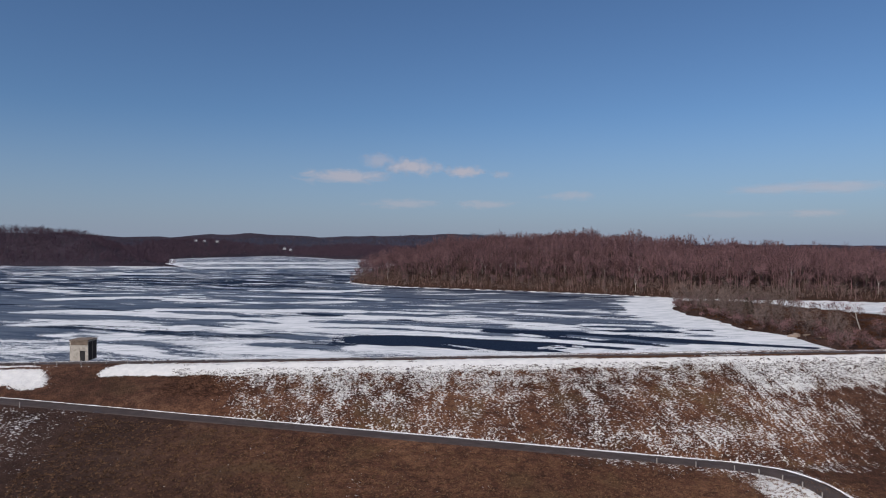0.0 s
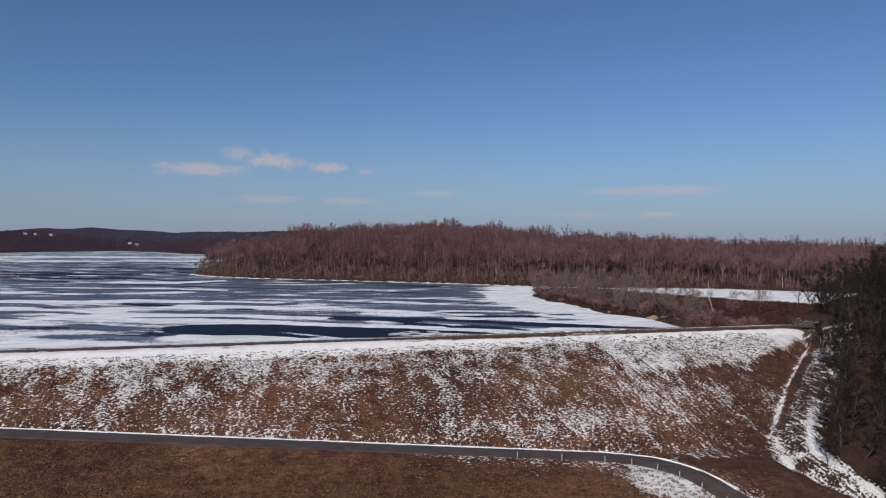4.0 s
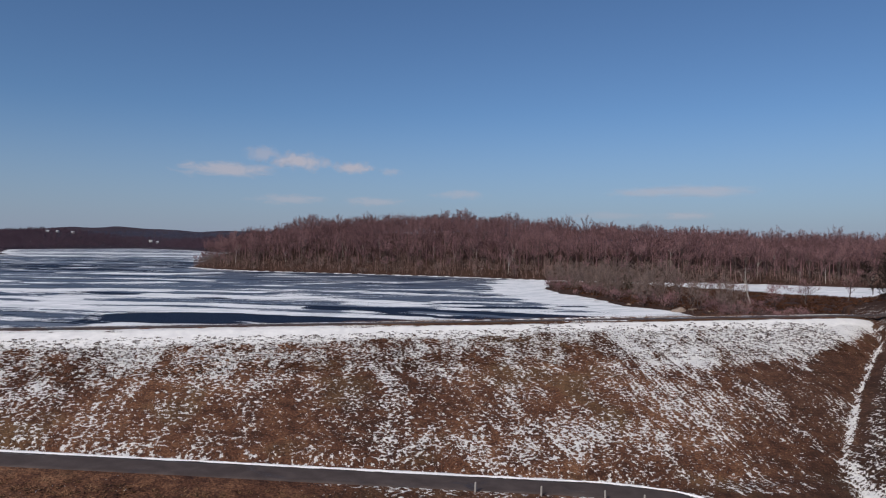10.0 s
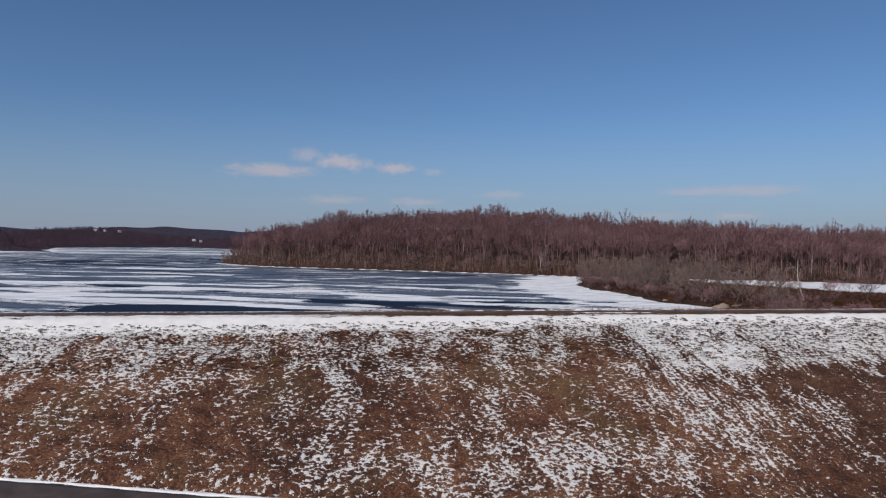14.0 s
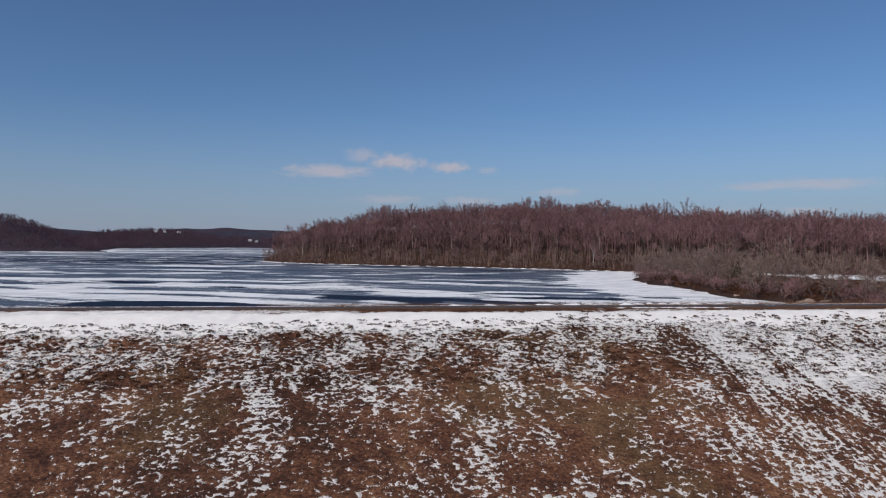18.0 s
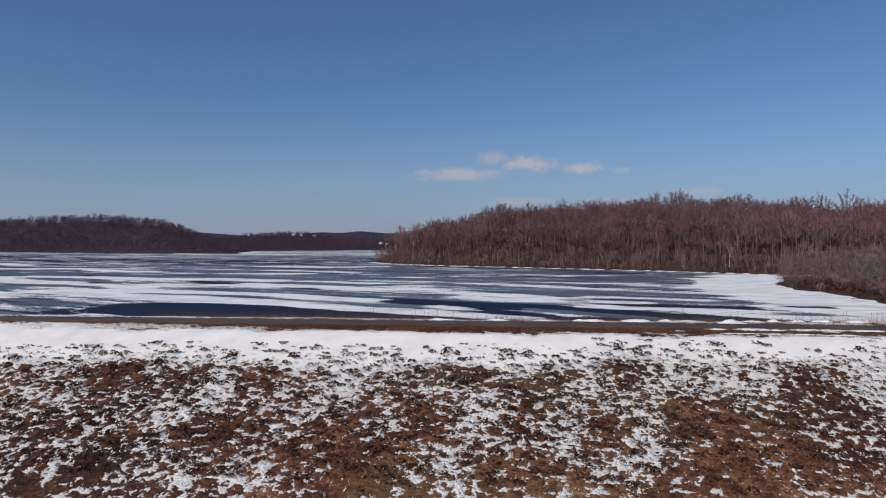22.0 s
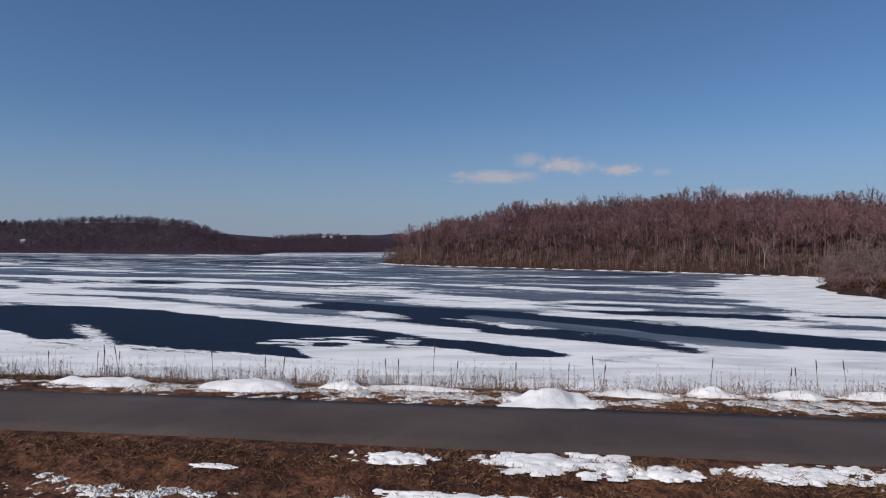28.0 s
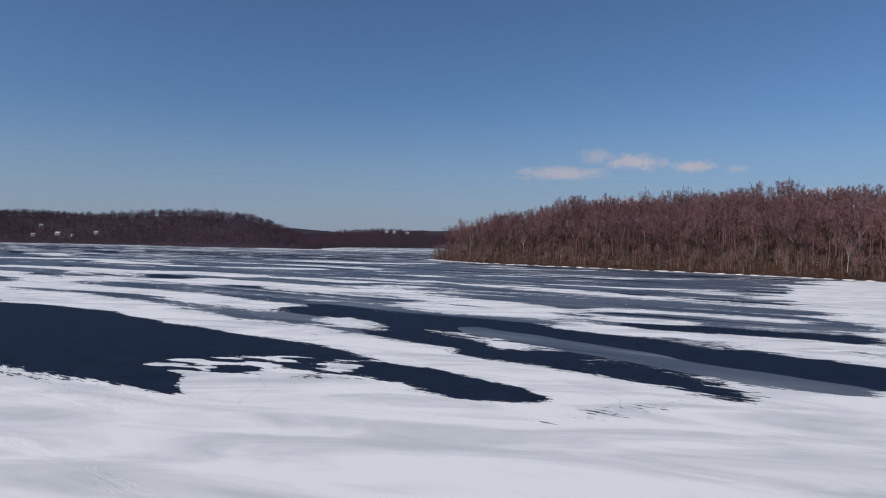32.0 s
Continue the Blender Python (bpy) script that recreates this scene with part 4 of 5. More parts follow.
far_arrays = []
for k in range(5):
    sh = Shoot()
    np.random.seed(300 + k)
    sh.stick((0, 0, 0), (0, 0, 7), 0.3, 0.2, 3)
    for j in range(64):
        a, t = np.random.rand() * 6.283, np.random.rand()
        r = 4.2 * math.sqrt(max(1 - (2 * t - 0.9) ** 2 * 0.8, 0.05)) * np.random.rand() ** 0.5
        c = np.array([math.cos(a) * r, math.sin(a) * r, 2.5 + 9.5 * t])
        sh.sliver(c, c + np.array([math.cos(a) * 0.9, math.sin(a) * 0.9, 1.4]) + np.random.randn(3) * 0.5, 0.38)
    far_arrays.append(sh.arrays())
far = sites(5200, (-1400, 20, 900, 1950), far_keep, 9, 6.0)
fz = ground_z(far[:, 0], far[:, 1]) - 0.5
fv, ff = scatter(far_arrays, far[:, 0], far[:, 1], fz, np.random.RandomState(5).uniform(0.7, 1.1, len(far)), 6)
inland = sites(1500, (60, 900, 480, 1300), lambda x, y: pen_in(x, y) > 140, 20, 8.0)
iv, jf = scatter(far_arrays, inland[:, 0], inland[:, 1], ground_z(inland[:, 0], inland[:, 1]) - 1.0, np.random.RandomState(6).uniform(0.8, 1.2, len(inland)), 7)
fv, ff = np.concatenate([fv, iv]), np.concatenate([ff, jf + len(fv)])
ridge = sites(2700, (-2000, 250, 1950, 3000), lambda x, y: y > 1950, 19, 11)
rv, rf = scatter(far_arrays, ridge[:, 0], ridge[:, 1], ground_z(ridge[:, 0], ridge[:, 1]) - 5.0, np.random.RandomState(25).uniform(0.8, 1.2, len(ridge)), 26)
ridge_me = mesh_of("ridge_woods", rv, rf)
ridge_me.materials.append(M_TWIG_RIDGE_HAZED)
tagged(new("ridge_woods", ridge_me), "bare woods on the farthest ridge, haze painted in as blue-grey", "woods", kind="stuff").matrix_basis = BEYOND
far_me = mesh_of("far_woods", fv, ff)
far_me.materials.append(M_TWIG_FAR_HAZED)
tagged(new("far_woods", far_me), "bare dark woods on the far shore hills, tinted with haze", "woods", kind="stuff").matrix_basis = BEYOND

M_SIDING = plain("pale_siding", (0.5, 0.49, 0.47), 0.7, 2, 0.12)
M_ROOF = plain("snowy_shingles", (0.45, 0.46, 0.49), 0.8, 1.5, 0.5)
M_PANE = plain("dark_window", (0.02, 0.025, 0.03), 0.15, 3, 0.2, 0.5)


def dwelling(x, y, w, dp, turn):
    z = float(ground_z(np.array([x]), np.array([y]))[0])
    t = thing("house", "small pale two-storey house on the far shore", "house", BEYOND @ pose(x, y, z - 0.5, 0, 0, turn) @ Matrix.Diagonal((0.62, 0.62, 0.62, 1)), "houses on the far shore")
    bm = bmesh.new()
    box(bm, 0, 0, 3.0, w, dp, 6.0)
    part("wall", bm, M_SIDING, t)
    bm = bmesh.new()
    a = [bm.verts.new(p) for sx in (-1, 1) for p in ((sx * (w / 2 + 0.5), -dp / 2 - 0.5, 5.8), (sx * (w / 2 + 0.5), dp / 2 + 0.5, 5.8), (sx * (w / 2 + 0.5), 0, 9.2))]
    for q in ((0, 1, 2), (5, 4, 3), (0, 2, 5, 3), (2, 1, 4, 5), (1, 0, 3, 4)):
        bm.faces.new([a[i] for i in q])
    part("roof", bm, M_ROOF, t)
    for k in range(4):
        for zz in (1.6, 4.3):
            bm = bmesh.new()
            box(bm, -w / 2 + w * (k + 0.5) / 4, -dp / 2 - 0.02, zz, 1.1, 0.12, 1.4)
            part("window", bm, M_PANE, t)


for row in HOUSES:
    dwelling(*row)

# ---- the point: thicket, cedars, pale sycamore, bank of stones ----
THICKET = [tree_meshes(400 + k, M_BARK, M_TWIG_GREY, height=7.5 + k, spread=2.2, limbs=12, twigs=14, twig_w=0.045, trunk_r=0.09, base=0.2) for k in range(4)]


def point_in(x, y):
    return inside_by(x, y, POINT)


spots = sites(165, (104, 190, 206, 392), lambda x, y: (point_in(x, y) > 1.0) & (point_in(x, y) < 26 + 12 * fbm(x / 20, y / 20, 2, 77)) & (x < 118 + 0.35 * (y - 200)), 31, 3.0)
for x, y in spots:
    plant(THICKET[random.randrange(4)], x, y, random.uniform(0.7, 1.25), "thin bare grey-brown tree in the thicket on the point", "thicket on the point", name="thicket_tree")
spots = sites(120, (104, 200, 200, 392), lambda x, y: (point_in(x, y) > 0.5) & (point_in(x, y) < 13), 32, 2.2)
for x, y in spots:
    plant(SHRUB[random.randrange(3)], x, y, random.uniform(0.5, 1.0), "bare brown shrub at the edge of the ice", "shrubs on the point", "shrub", "bare_shrub")
reeds = sites(2200, (112, 300, 176, 385), lambda x, y: (point_in(x, y) > 2), 33, 1.5)
tuft_arrays = []
for k in range(4):
    sh = Shoot()
    rng = np.random.RandomState(500 + k)
    np.random.seed(500 + k)
    for j in range(22):
        a = rng.randn(3) * np.array([0.13, 0.13, 0])
        ang, out = rng.rand() * 6.28, 0.05 + rng.rand() * 0.2
        sh.sliver(a, a + np.array([math.cos(ang) * out, math.sin(ang) * out, 0.03 + 0.13 * rng.rand()]), 0.018 + 0.022 * rng.rand())
    tuft_arrays.append(sh.arrays())
v, f = scatter(tuft_arrays, reeds[:, 0], reeds[:, 1], ground_z(reeds[:, 0], reeds[:, 1]), np.random.RandomState(8).uniform(3.0, 6.0, len(reeds)), 9)
M_MARSH = twig_material("marsh_grass", (0.03, 0.014, 0.010), (0.12, 0.055, 0.032))
me = mesh_of("marsh", v, f)
me.materials.append(M_MARSH)
tagged(new("marsh_grass", me), "dark reddish brown marsh grass behind the dam", "grass", kind="stuff").matrix_basis = BEYOND

PALE = tree_meshes(450, M_PALE_BARK, M_TWIG, height=13, spread=4.2, limbs=9, twigs=10, twig_w=0.035, trunk_r=0.24, base=0.3)
plant(PALE, 146, 249, 1.0, "tall bare sycamore with pale bark on the point", "", name="sycamore")
DARK = tree_meshes(451, M_BARK, M_TWIG, height=9, spread=4.2, limbs=14, twigs=14, twig_w=0.04, trunk_r=0.2, base=0.12)
plant(DARK, 163, 246, 1.0, "bare spreading tree on the marsh edge", "", name="spreading_tree")
plant(DARK, 139, 226, 0.7, "low bare spreading tree behind the dam crest", "", name="spreading_tree")
plant(DARK, 190, 262, 1.0, "bare spreading tree on the marsh edge", "", name="spreading_tree")


def cedar_meshes(seed, h):
    np.random.seed(seed)
    trunk, crown = Shoot(), Shoot()
    trunk.stick((0, 0, 0), (0, 0, h * 0.9), 0.14, 0.03, 6)
    for k in range(900):
        t = np.random.rand() ** 0.8
        r = (1.25 * (1 - t) ** 0.7 + 0.12) * (0.35 + 0.65 * np.random.rand() ** 0.5)
        a = np.random.rand() * 6.283
        c = np.array([math.cos(a) * r, math.sin(a) * r, 0.4 + t * (h - 0.5)])
        crown.sliver(c, c + np.array([math.cos(a) * 0.22, math.sin(a) * 0.22, 0.35]) + np.random.randn(3) * 0.12, 0.07)
    tv, tf = trunk.arrays()
    cv, cf = crown.arrays()
    tm, cm = mesh_of("trunk", tv, tf, True), mesh_of("crown", cv, cf)
    tm.materials.append(M_BARK)
    cm.materials.append(M_CEDAR)
    return tm, cm


CEDAR = cedar_meshes(460, 7.5)
for x, y, q in ((127, 296, 1.0), (126, 272, 0.62), (140, 330, 0.8)):
    plant(CEDAR, x, y, q, "dark green-brown columnar cedar on the point", "cedars on the point", name="cedar")


def stone(name, x, y, z, r, flat, seed, material, label, category, group=""):
    t = thing(name, label, category, BEYOND @ pose(x, y, z, 0, 0, seed * 37.0), group)
    bm = bmesh.new()
    bmesh.ops.create_icosphere(bm, subdivisions=3, radius=1.0)
    for v in bm.verts:
        n1 = noise.noise(v.co * 1.3 + Vector((seed, 0, 0))) * 0.5 + noise.noise(v.co * 3.5 + Vector((0, seed, 0))) * 0.15
        v.co = v.co * (1 + n1)
        v.co = Vector((v.co.x * r, v.co.y * r * 0.8, max(v.co.z, -0.25) * r * flat))
    part("body", bm, material, t)
    return t


M_STONE = plain("tan_stone", (0.26, 0.20, 0.16), 0.9, 1.2, 0.3)
for k, (x, y, r) in enumerate(((118.5, 241, 2.6), (121, 238, 1.5), (112, 262, 0.9), (123, 232, 0.9), (109, 283, 1.0))):
    stone("boulder", x, y, float(ground_z(np.array([x]), np.array([y]))[0]) - 0.1, r, 0.45, k + 1, M_STONE, "tan weathered boulder on the bank beside the ice", "boulder", "boulders on the bank")

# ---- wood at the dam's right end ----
SIDE = [tree_meshes(600 + k, M_BARK, M_TWIG_SHADED, height=9 + k, spread=2.6, limbs=16, twigs=26, twig_w=0.06, trunk_r=0.13, base=0.06) for k in range(4)]
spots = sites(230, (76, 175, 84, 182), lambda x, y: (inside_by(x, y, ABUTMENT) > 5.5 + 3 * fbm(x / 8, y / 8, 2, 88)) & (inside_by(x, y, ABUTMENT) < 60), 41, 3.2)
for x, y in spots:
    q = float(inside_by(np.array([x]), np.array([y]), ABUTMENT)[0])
    plant(SIDE[random.randrange(4)], x, y, random.uniform(0.6, 0.95) + 0.5 * min(max(q - 8, 0) / 25, 1), "bare tree in the wood beside the dam, shade in its twig colour", "wood beside the dam", name="woodland_tree", frame_=Matrix())

# ---- intake house on the crest ----
M_CONCRETE = plain("weathered_concrete", (0.46, 0.41, 0.35), 0.85, 1.6, 0.3)
M_STAIN = plain("stained_concrete", (0.20, 0.150, 0.115), 0.85, 1.2, 0.35)
M_DARK_STEEL = plain("dark_steel", (0.03, 0.028, 0.027), 0.6, 8, 0.3)
house = thing("intake_house", "small square weathered concrete intake house on the dam crest", "building", pose(-73.6, 143.6, CREST_Z - 0.1, 0, 0, 1) @ Matrix.Diagonal((0.8, 0.8, 0.9, 1)))
bm = bmesh.new()
box(bm, 0, 0, 2.25, 4.6, 4.6, 4.5, 0.04)
part("wall", bm, M_CONCRETE, house)
bm = bmesh.new()
box(bm, 0, 0, 4.62, 4.9, 4.9, 0.26, 0.05)
part("roof", bm, M_STAIN, house, "flat concrete roof slab")
bm = bmesh.new()
box(bm, 0.9, -2.31, 1.1, 1.25, 0.1, 2.2, 0.02)
box(bm, 0.9, -2.34, 2.24, 1.45, 0.14, 0.1, 0.02)
part("door", bm, M_DARK_STEEL, house, "dark steel door")
bm = bmesh.new()
box(bm, 0.1, -2.315, 4.0, 4.3, 0.05, 0.9, 0.02)
part("panel", bm, M_STAIN, house, "brown stained concrete band under the roof")
# dark sheet laid over the right wall to paint its shade
M_SIDE_SHADE = plain("dark_side_shade", (0.045, 0.032, 0.026), 0.9, 3, 0.45)
bm = bmesh.new()
box(bm, 2.325, 0, 2.2, 0.05, 4.3, 4.2, 0.015)
part("side_panel", bm, M_SIDE_SHADE, house, "dark sheet painting the shade on the right side")
bm = bmesh.new()
box(bm, 2.39, -0.2, 2.25, 0.08, 0.3, 4.3, 0.02)
part("side_post", bm, M_STAIN, house, "brown upright on the shaded right side")

# ---- posts ----
M_POST = plain("weathered_post", (0.34, 0.31, 0.28), 0.8, 8, 0.3)


def post_meshes():
    bm = bmesh.new()
    bmesh.ops.create_cone(bm, cap_ends=True, segments=8, radius1=0.09, radius2=0.085, depth=0.95, matrix=Matrix.Translation((0, 0, 0.375)))
    bm2 = bmesh.new()
    bmesh.ops.create_cone(bm2, cap_ends=True, segments=8, radius1=0.10, radius2=0.06, depth=0.08, matrix=Matrix.Translation((0, 0, 0.88)))
    return bm, bm2


first = thing("guard_post", "short weathered grey guard post beside the lower road", "post", pose(0, 0, -30), "guard posts")
b1, b2 = post_meshes()
part("shaft", b1, M_POST, first)
part("cap", b2, M_POST, first)
places = []
walked = 0.0
for a, b in zip(fine_toe[:-1], fine_toe[1:]):
    if a[0] > 29.1:
        L = math.hypot(*(b - a))
        walked += L
        if walked > 4.1 and len(places) < 8:
            walked = 0.0
            ux, uy = (b - a) / L
            places.append((a[0] + uy * 2.3, a[1] - ux * 2.3, False))
for x in (-87, -83, -79, -75, -70.5, -66, -62, -57):
    places.append((x, float(crest_y(x)) - 2.5 - (0.4 if x % 2 else 0), True))
places.append((-72, 115.9 + 0.086 * 72 - 2.8, False))
for k, (x, y, up) in enumerate(places):
    m = pose(x, y, float(ground_z(np.array([x]), np.array([y]))[0]), random.uniform(-3, 3), random.uniform(-3, 3), random.uniform(0, 90))
    ob = first if k == 0 else copy_thing(first, m)
    ob.matrix_basis = m
    if up:
        ob["label"] = "short weathered grey guard post beside the crest road"

# ---- grass ----
def clump(seed, blades):
    """A low matted hummock of dead grass and soil, uneven in outline."""
    rng = np.random.RandomState(seed)
    np.random.seed(seed)
    sh = Shoot()
    lobes = rng.randn(3, 2) * 0.38
    for k in range(blades):
        a, r = rng.rand() * 6.283, rng.rand() ** 0.5
        m = lobes[k % 3]
        c = np.array([m[0] + math.cos(a) * r * 0.5, m[1] + math.sin(a) * r * 0.42, 0.26 * (1 - r * r)])
        b = a + rng.randn() * 1.2
        out = 0.14 + 0.2 * rng.rand()
        sh.sliver(c, c + np.array([math.cos(b) * out, math.sin(b) * out, 0.22 * rng.rand() - 0.08]), 0.07 + 0.06 * rng.rand())
    return sh.arrays()


clump_arrays = [clump(800 + k, 48) for k in range(6)]


def top_z(x, y):
    """Height of the ground for a place in the plan of the crest."""
    q = np.asarray(x, float), np.asarray(y, float)
    return (ground_z(q[0] * 0.655 + TOP[0][3], q[1] * 0.655 + TOP[1][3]) - TOP[2][3]) / 0.655


def tufts(name, n, area, keep, lo, hi, seed, gap, material, label, shapes=tuft_arrays, frame_=None):
    p = sites(n, area, keep, seed, gap)
    v, f = scatter(shapes, p[:, 0], p[:, 1], (top_z if frame_ else ground_z)(p[:, 0], p[:, 1]) - 0.02, np.random.RandomState(seed).uniform(lo, hi, len(p)), seed + 1)
    me = mesh_of(name, v, f)
    me.materials.append(material)
    ob = tagged(new(name, me), label, "grass", kind="stuff")
    if frame_:
        ob.matrix_basis = frame_


def drop_of(x, y):
    return crest_y(x) - y


mat_arrays = []
for k in range(4):
    sh = Shoot()
    np.random.seed(520 + k)
    for j in range(24):
        a = np.random.randn(3) * np.array([0.16, 0.16, 0])
        g, out = np.random.rand() * 6.28, 0.06 + np.random.rand() * 0.16
        sh.sliver(a, a + np.array([math.cos(g) * out, math.sin(g) * out, 0.02 + 0.10 * np.random.rand()]), 0.008 + 0.010 * np.random.rand())
    mat_arrays.append(sh.arrays())
tufts("crest_grass", 10000, (4, 104, 142, 158), lambda x, y: (drop_of(x, y) > 1.75) & (drop_of(x, y) < 4.2 + 0.8 * fbm(x / 2.5, y / 2.5, 3, 33)), 0.45, 0.9, 51, 0.14, M_DRY, "matted tan and brown dry grass along the crest road", mat_arrays, TOP)
rag = np.random.RandomState(77)
tufts("tufts", 6000, (-52, 98, 122, 150), lambda x, y: (drop_of(x, y) > 4.7 + np.clip((45 - x) * 0.03, -0.5, 0.9) + 1.8 * fbm(x / 4, y / 4, 3, 35)) & (drop_of(x, y) < 15) & (rag.rand(len(x)) < np.clip((drop_of(x, y) - 4.6 + 5.0 * fbm(x / 2.4, y / 2.4, 3, 41)) / 2.6, 0.0, 1)), 0.09, 0.5, 52, 0.34, M_DRY_DARK, "dark brown grass hummocks standing out of the snow", clump_arrays)
tufts("slope_grass", 1300, (-30, 98, 112, 140), lambda x, y: (drop_of(x, y) > 13) & (y > 119 - 0.088 * x), 0.14, 0.34, 53, 0.5, M_DRY, "short brown dry grass on the embankment", clump_arrays)
tufts("meadow_grass", 3000, (-60, 64, 90, 120), lambda x, y: (y < 112 - 0.088 * x), 1.0, 2.0, 54, 0.6, M_DRY, "rough brown meadow grass below the lower road")

# weeds on the lake side of the crest
weed_arrays = []
for k in range(5):
    sh = Shoot()
    np.random.seed(700 + k)
    for j in range(10):
        a = np.array([np.random.randn() * 0.16, np.random.randn() * 0.08, 0])
        h = 0.10 + 0.50 * np.random.rand() ** 2.2
        b = a + np.array([np.random.randn() * 0.08, np.random.randn() * 0.08, h])
        sh.sliver(a, b, 0.0036)
        for _ in range(4):
            c = a + (b - a) * (0.45 + 0.5 * np.random.rand())
            sh.sliver(c, c + np.array([np.random.randn() * 0.04, np.random.randn() * 0.04, 0.07]), 0.0036)
    weed_arrays.append(sh.arrays())
wp = sites(2400, (4, 110, 148, 164), lambda x, y: (drop_of(x, y) + np.clip(0.05 * (x - 54), 0, 0.75) < -3.6) & (drop_of(x, y) + np.clip(0.05 * (x - 54), 0, 0.75) > -5.2), 61, 0.14)
keep = fbm(wp[:, 0] / 1.6, wp[:, 1] / 4, 3, 91) > -0.26
wp = wp[keep]
v, f = scatter(weed_arrays, wp[:, 0], wp[:, 1], top_z(wp[:, 0], wp[:, 1]) - 0.03, np.random.RandomState(62).uniform(0.6, 1.35, len(wp)), 63)
me = mesh_of("weeds", v, f)
me.materials.append(M_REED)
tagged(new("dry_weeds", me), "thin dry reddish weeds along the lake side of the crest", "weeds", kind="stuff").matrix_basis = TOP
tufts("verge_grass", 3400, (14, 104, 148, 164), lambda x, y: (drop_of(x, y) < -2.4) & (drop_of(x, y) > -5.0), 0.5, 0.95, 64, 0.17, M_DRY, "matted brown grass on the lake side of the crest", mat_arrays, TOP)

M_CATTAIL = plain("cattail_brown", (0.06, 0.032, 0.02), 0.9, 20, 0.3)


def cattail_mesh(h, head):
    stem, top = Shoot(), Shoot()
    stem.stick((0, 0, 0), (0.02 * h, 0, h * 0.75), 0.009, 0.007, 5)
    top.stick((0.02 * h, 0, h * 0.75), (0.025 * h, 0, h * 0.75 + head), 0.014, 0.013, 7)
    top.stick((0.025 * h, 0, h * 0.75 + head), (0.027 * h, 0, h * 0.75 + head + 0.07), 0.013, 0.003, 7)
    out = []
    for nm, sh, mat in (("stem", stem, M_REED), ("seed_head", top, M_CATTAIL)):
        v, f = sh.arrays()
        m = mesh_of(nm, v, f, True)
        m.materials.append(mat)
        out.append(m)
    return out


CATTAIL = [cattail_mesh(0.75, 0.16), cattail_mesh(0.95, 0.2)]
TALL = cattail_mesh(1.5, 0.34)
rng = random.Random(5)
spots = [(52.8, 157.0, TALL)] + [(rng.uniform(20, 98), None, CATTAIL[rng.randrange(2)]) for _ in range(80)]
for x, y, meshes in spots:
    y = float(crest_y(x)) + rng.uniform(3.9, 5.0) if y is None else y
    t = thing("cattail", "tall dry cattail leaning at the lake edge" if meshes is TALL else "dry brown cattail among the weeds", "cattail", TOP @ pose(x, y, float(top_z(x, y)) - 0.02, rng.uniform(-6, 6), rng.uniform(-6, 8), rng.uniform(0, 360)), "cattails on the crest")
    part("stem", meshes[0], None, t)
    part("seed_head", meshes[1], None, t, "dark brown seed head")


# ---- snow heaps ----
def heap(x, y, sx, sy, h, seed, label, turn=0.0, name="snow_mound", steep=0.95, torn=0.0):
    z = float(top_z(x, y))
    z = max(z, CREST_Z + 0.02) if abs(y - float(crest_y(x))) < 1.95 else z
    n = 48
    a = np.linspace(-1.45, 1.45, n)
    A, B = np.meshgrid(a, a)
    ky = max(sy / sx, 0.3)
    e = 0.85 - np.hypot(A, B) ** 1.5 + 1.5 * fbm(A * 1.6 + seed * 7.1, B * 1.6 * ky, 3, seed) + (0.45 + 0.5 * torn) * fbm(A * 5 + seed * 3.3, B * 5 * ky, 3, seed + 2)
    e = e + torn * fbm(A * 9 + seed, B * 9 * ky + seed * 2.2, 3, seed + 8)
    hgt = np.clip(e, -0.2, 1)
    Zs = h * (np.sign(hgt) * np.abs(hgt) ** steep * (0.8 + 0.9 * fbm(A * 1.7, B * 1.7 + seed, 4, seed + 3)) + (0.15 + 0.2 * torn) * np.maximum(hgt, 0) * fbm(A * 6, B * 6 * ky + seed, 3, seed + 5))
    i = np.arange(n * n).reshape(n, n)
    faces = np.stack([i[:-1, :-1], i[:-1, 1:], i[1:, 1:], i[1:, :-1]], -1).reshape(-1, 4)
    faces = faces[(hgt.ravel()[faces] > -0.19).any(1)]
    me = mesh_of(name, np.stack([A * sx, B * sy, Zs], -1).reshape(-1, 3), faces, True)
    me.materials.append(M_SNOW)
    return place_heap(me, name, label, TOP @ pose(x, y, z, 0, 0, turn))


def place_heap(me, name, label, m):
    ob = new(name, me)
    ob.matrix_basis = m
    return tagged(ob, label, "snow", "snow heaps along the crest")


FAR_SIDE = "wind-packed white snow mound at the road's lake side"
PATCH = "melting white snow patch on the brown crest grass"
ci = lambda x, d: float(crest_y(x)) + d
for k, (x, d, sx, sy, h) in enumerate(((56.3, 2.6, 1.4, 0.95, 0.32), (51.1, 3.6, 0.7, 0.35, 0.2), (48.2, 3.4, 1.7, 0.7, 0.28), (53.2, 3.7, 1.5, 0.42, 0.2), (58.5, 3.65, 1.2, 0.5, 0.22), (60.2, 3.75, 0.8, 0.36, 0.2), (62.0, 3.8, 1.2, 0.38, 0.18), (64.4, 3.8, 1.3, 0.42, 0.2), (67.0, 3.7, 1.1, 0.4, 0.18), (70.5, 3.6, 1.8, 0.5, 0.22), (76, 3.4, 1.8, 0.55, 0.25), (44.4, 3.3, 1.5, 0.5, 0.22), (40.6, 3.1, 1.3, 0.42, 0.16), (36.5, 3.0, 1.4, 0.45, 0.16), (31.5, 2.9, 1.4, 0.5, 0.2))):
    heap(x, ci(x, d) + min(max(0.05 * (x - 54), 0), 0.75), sx, sy, h, k + 1, FAR_SIDE, 3)
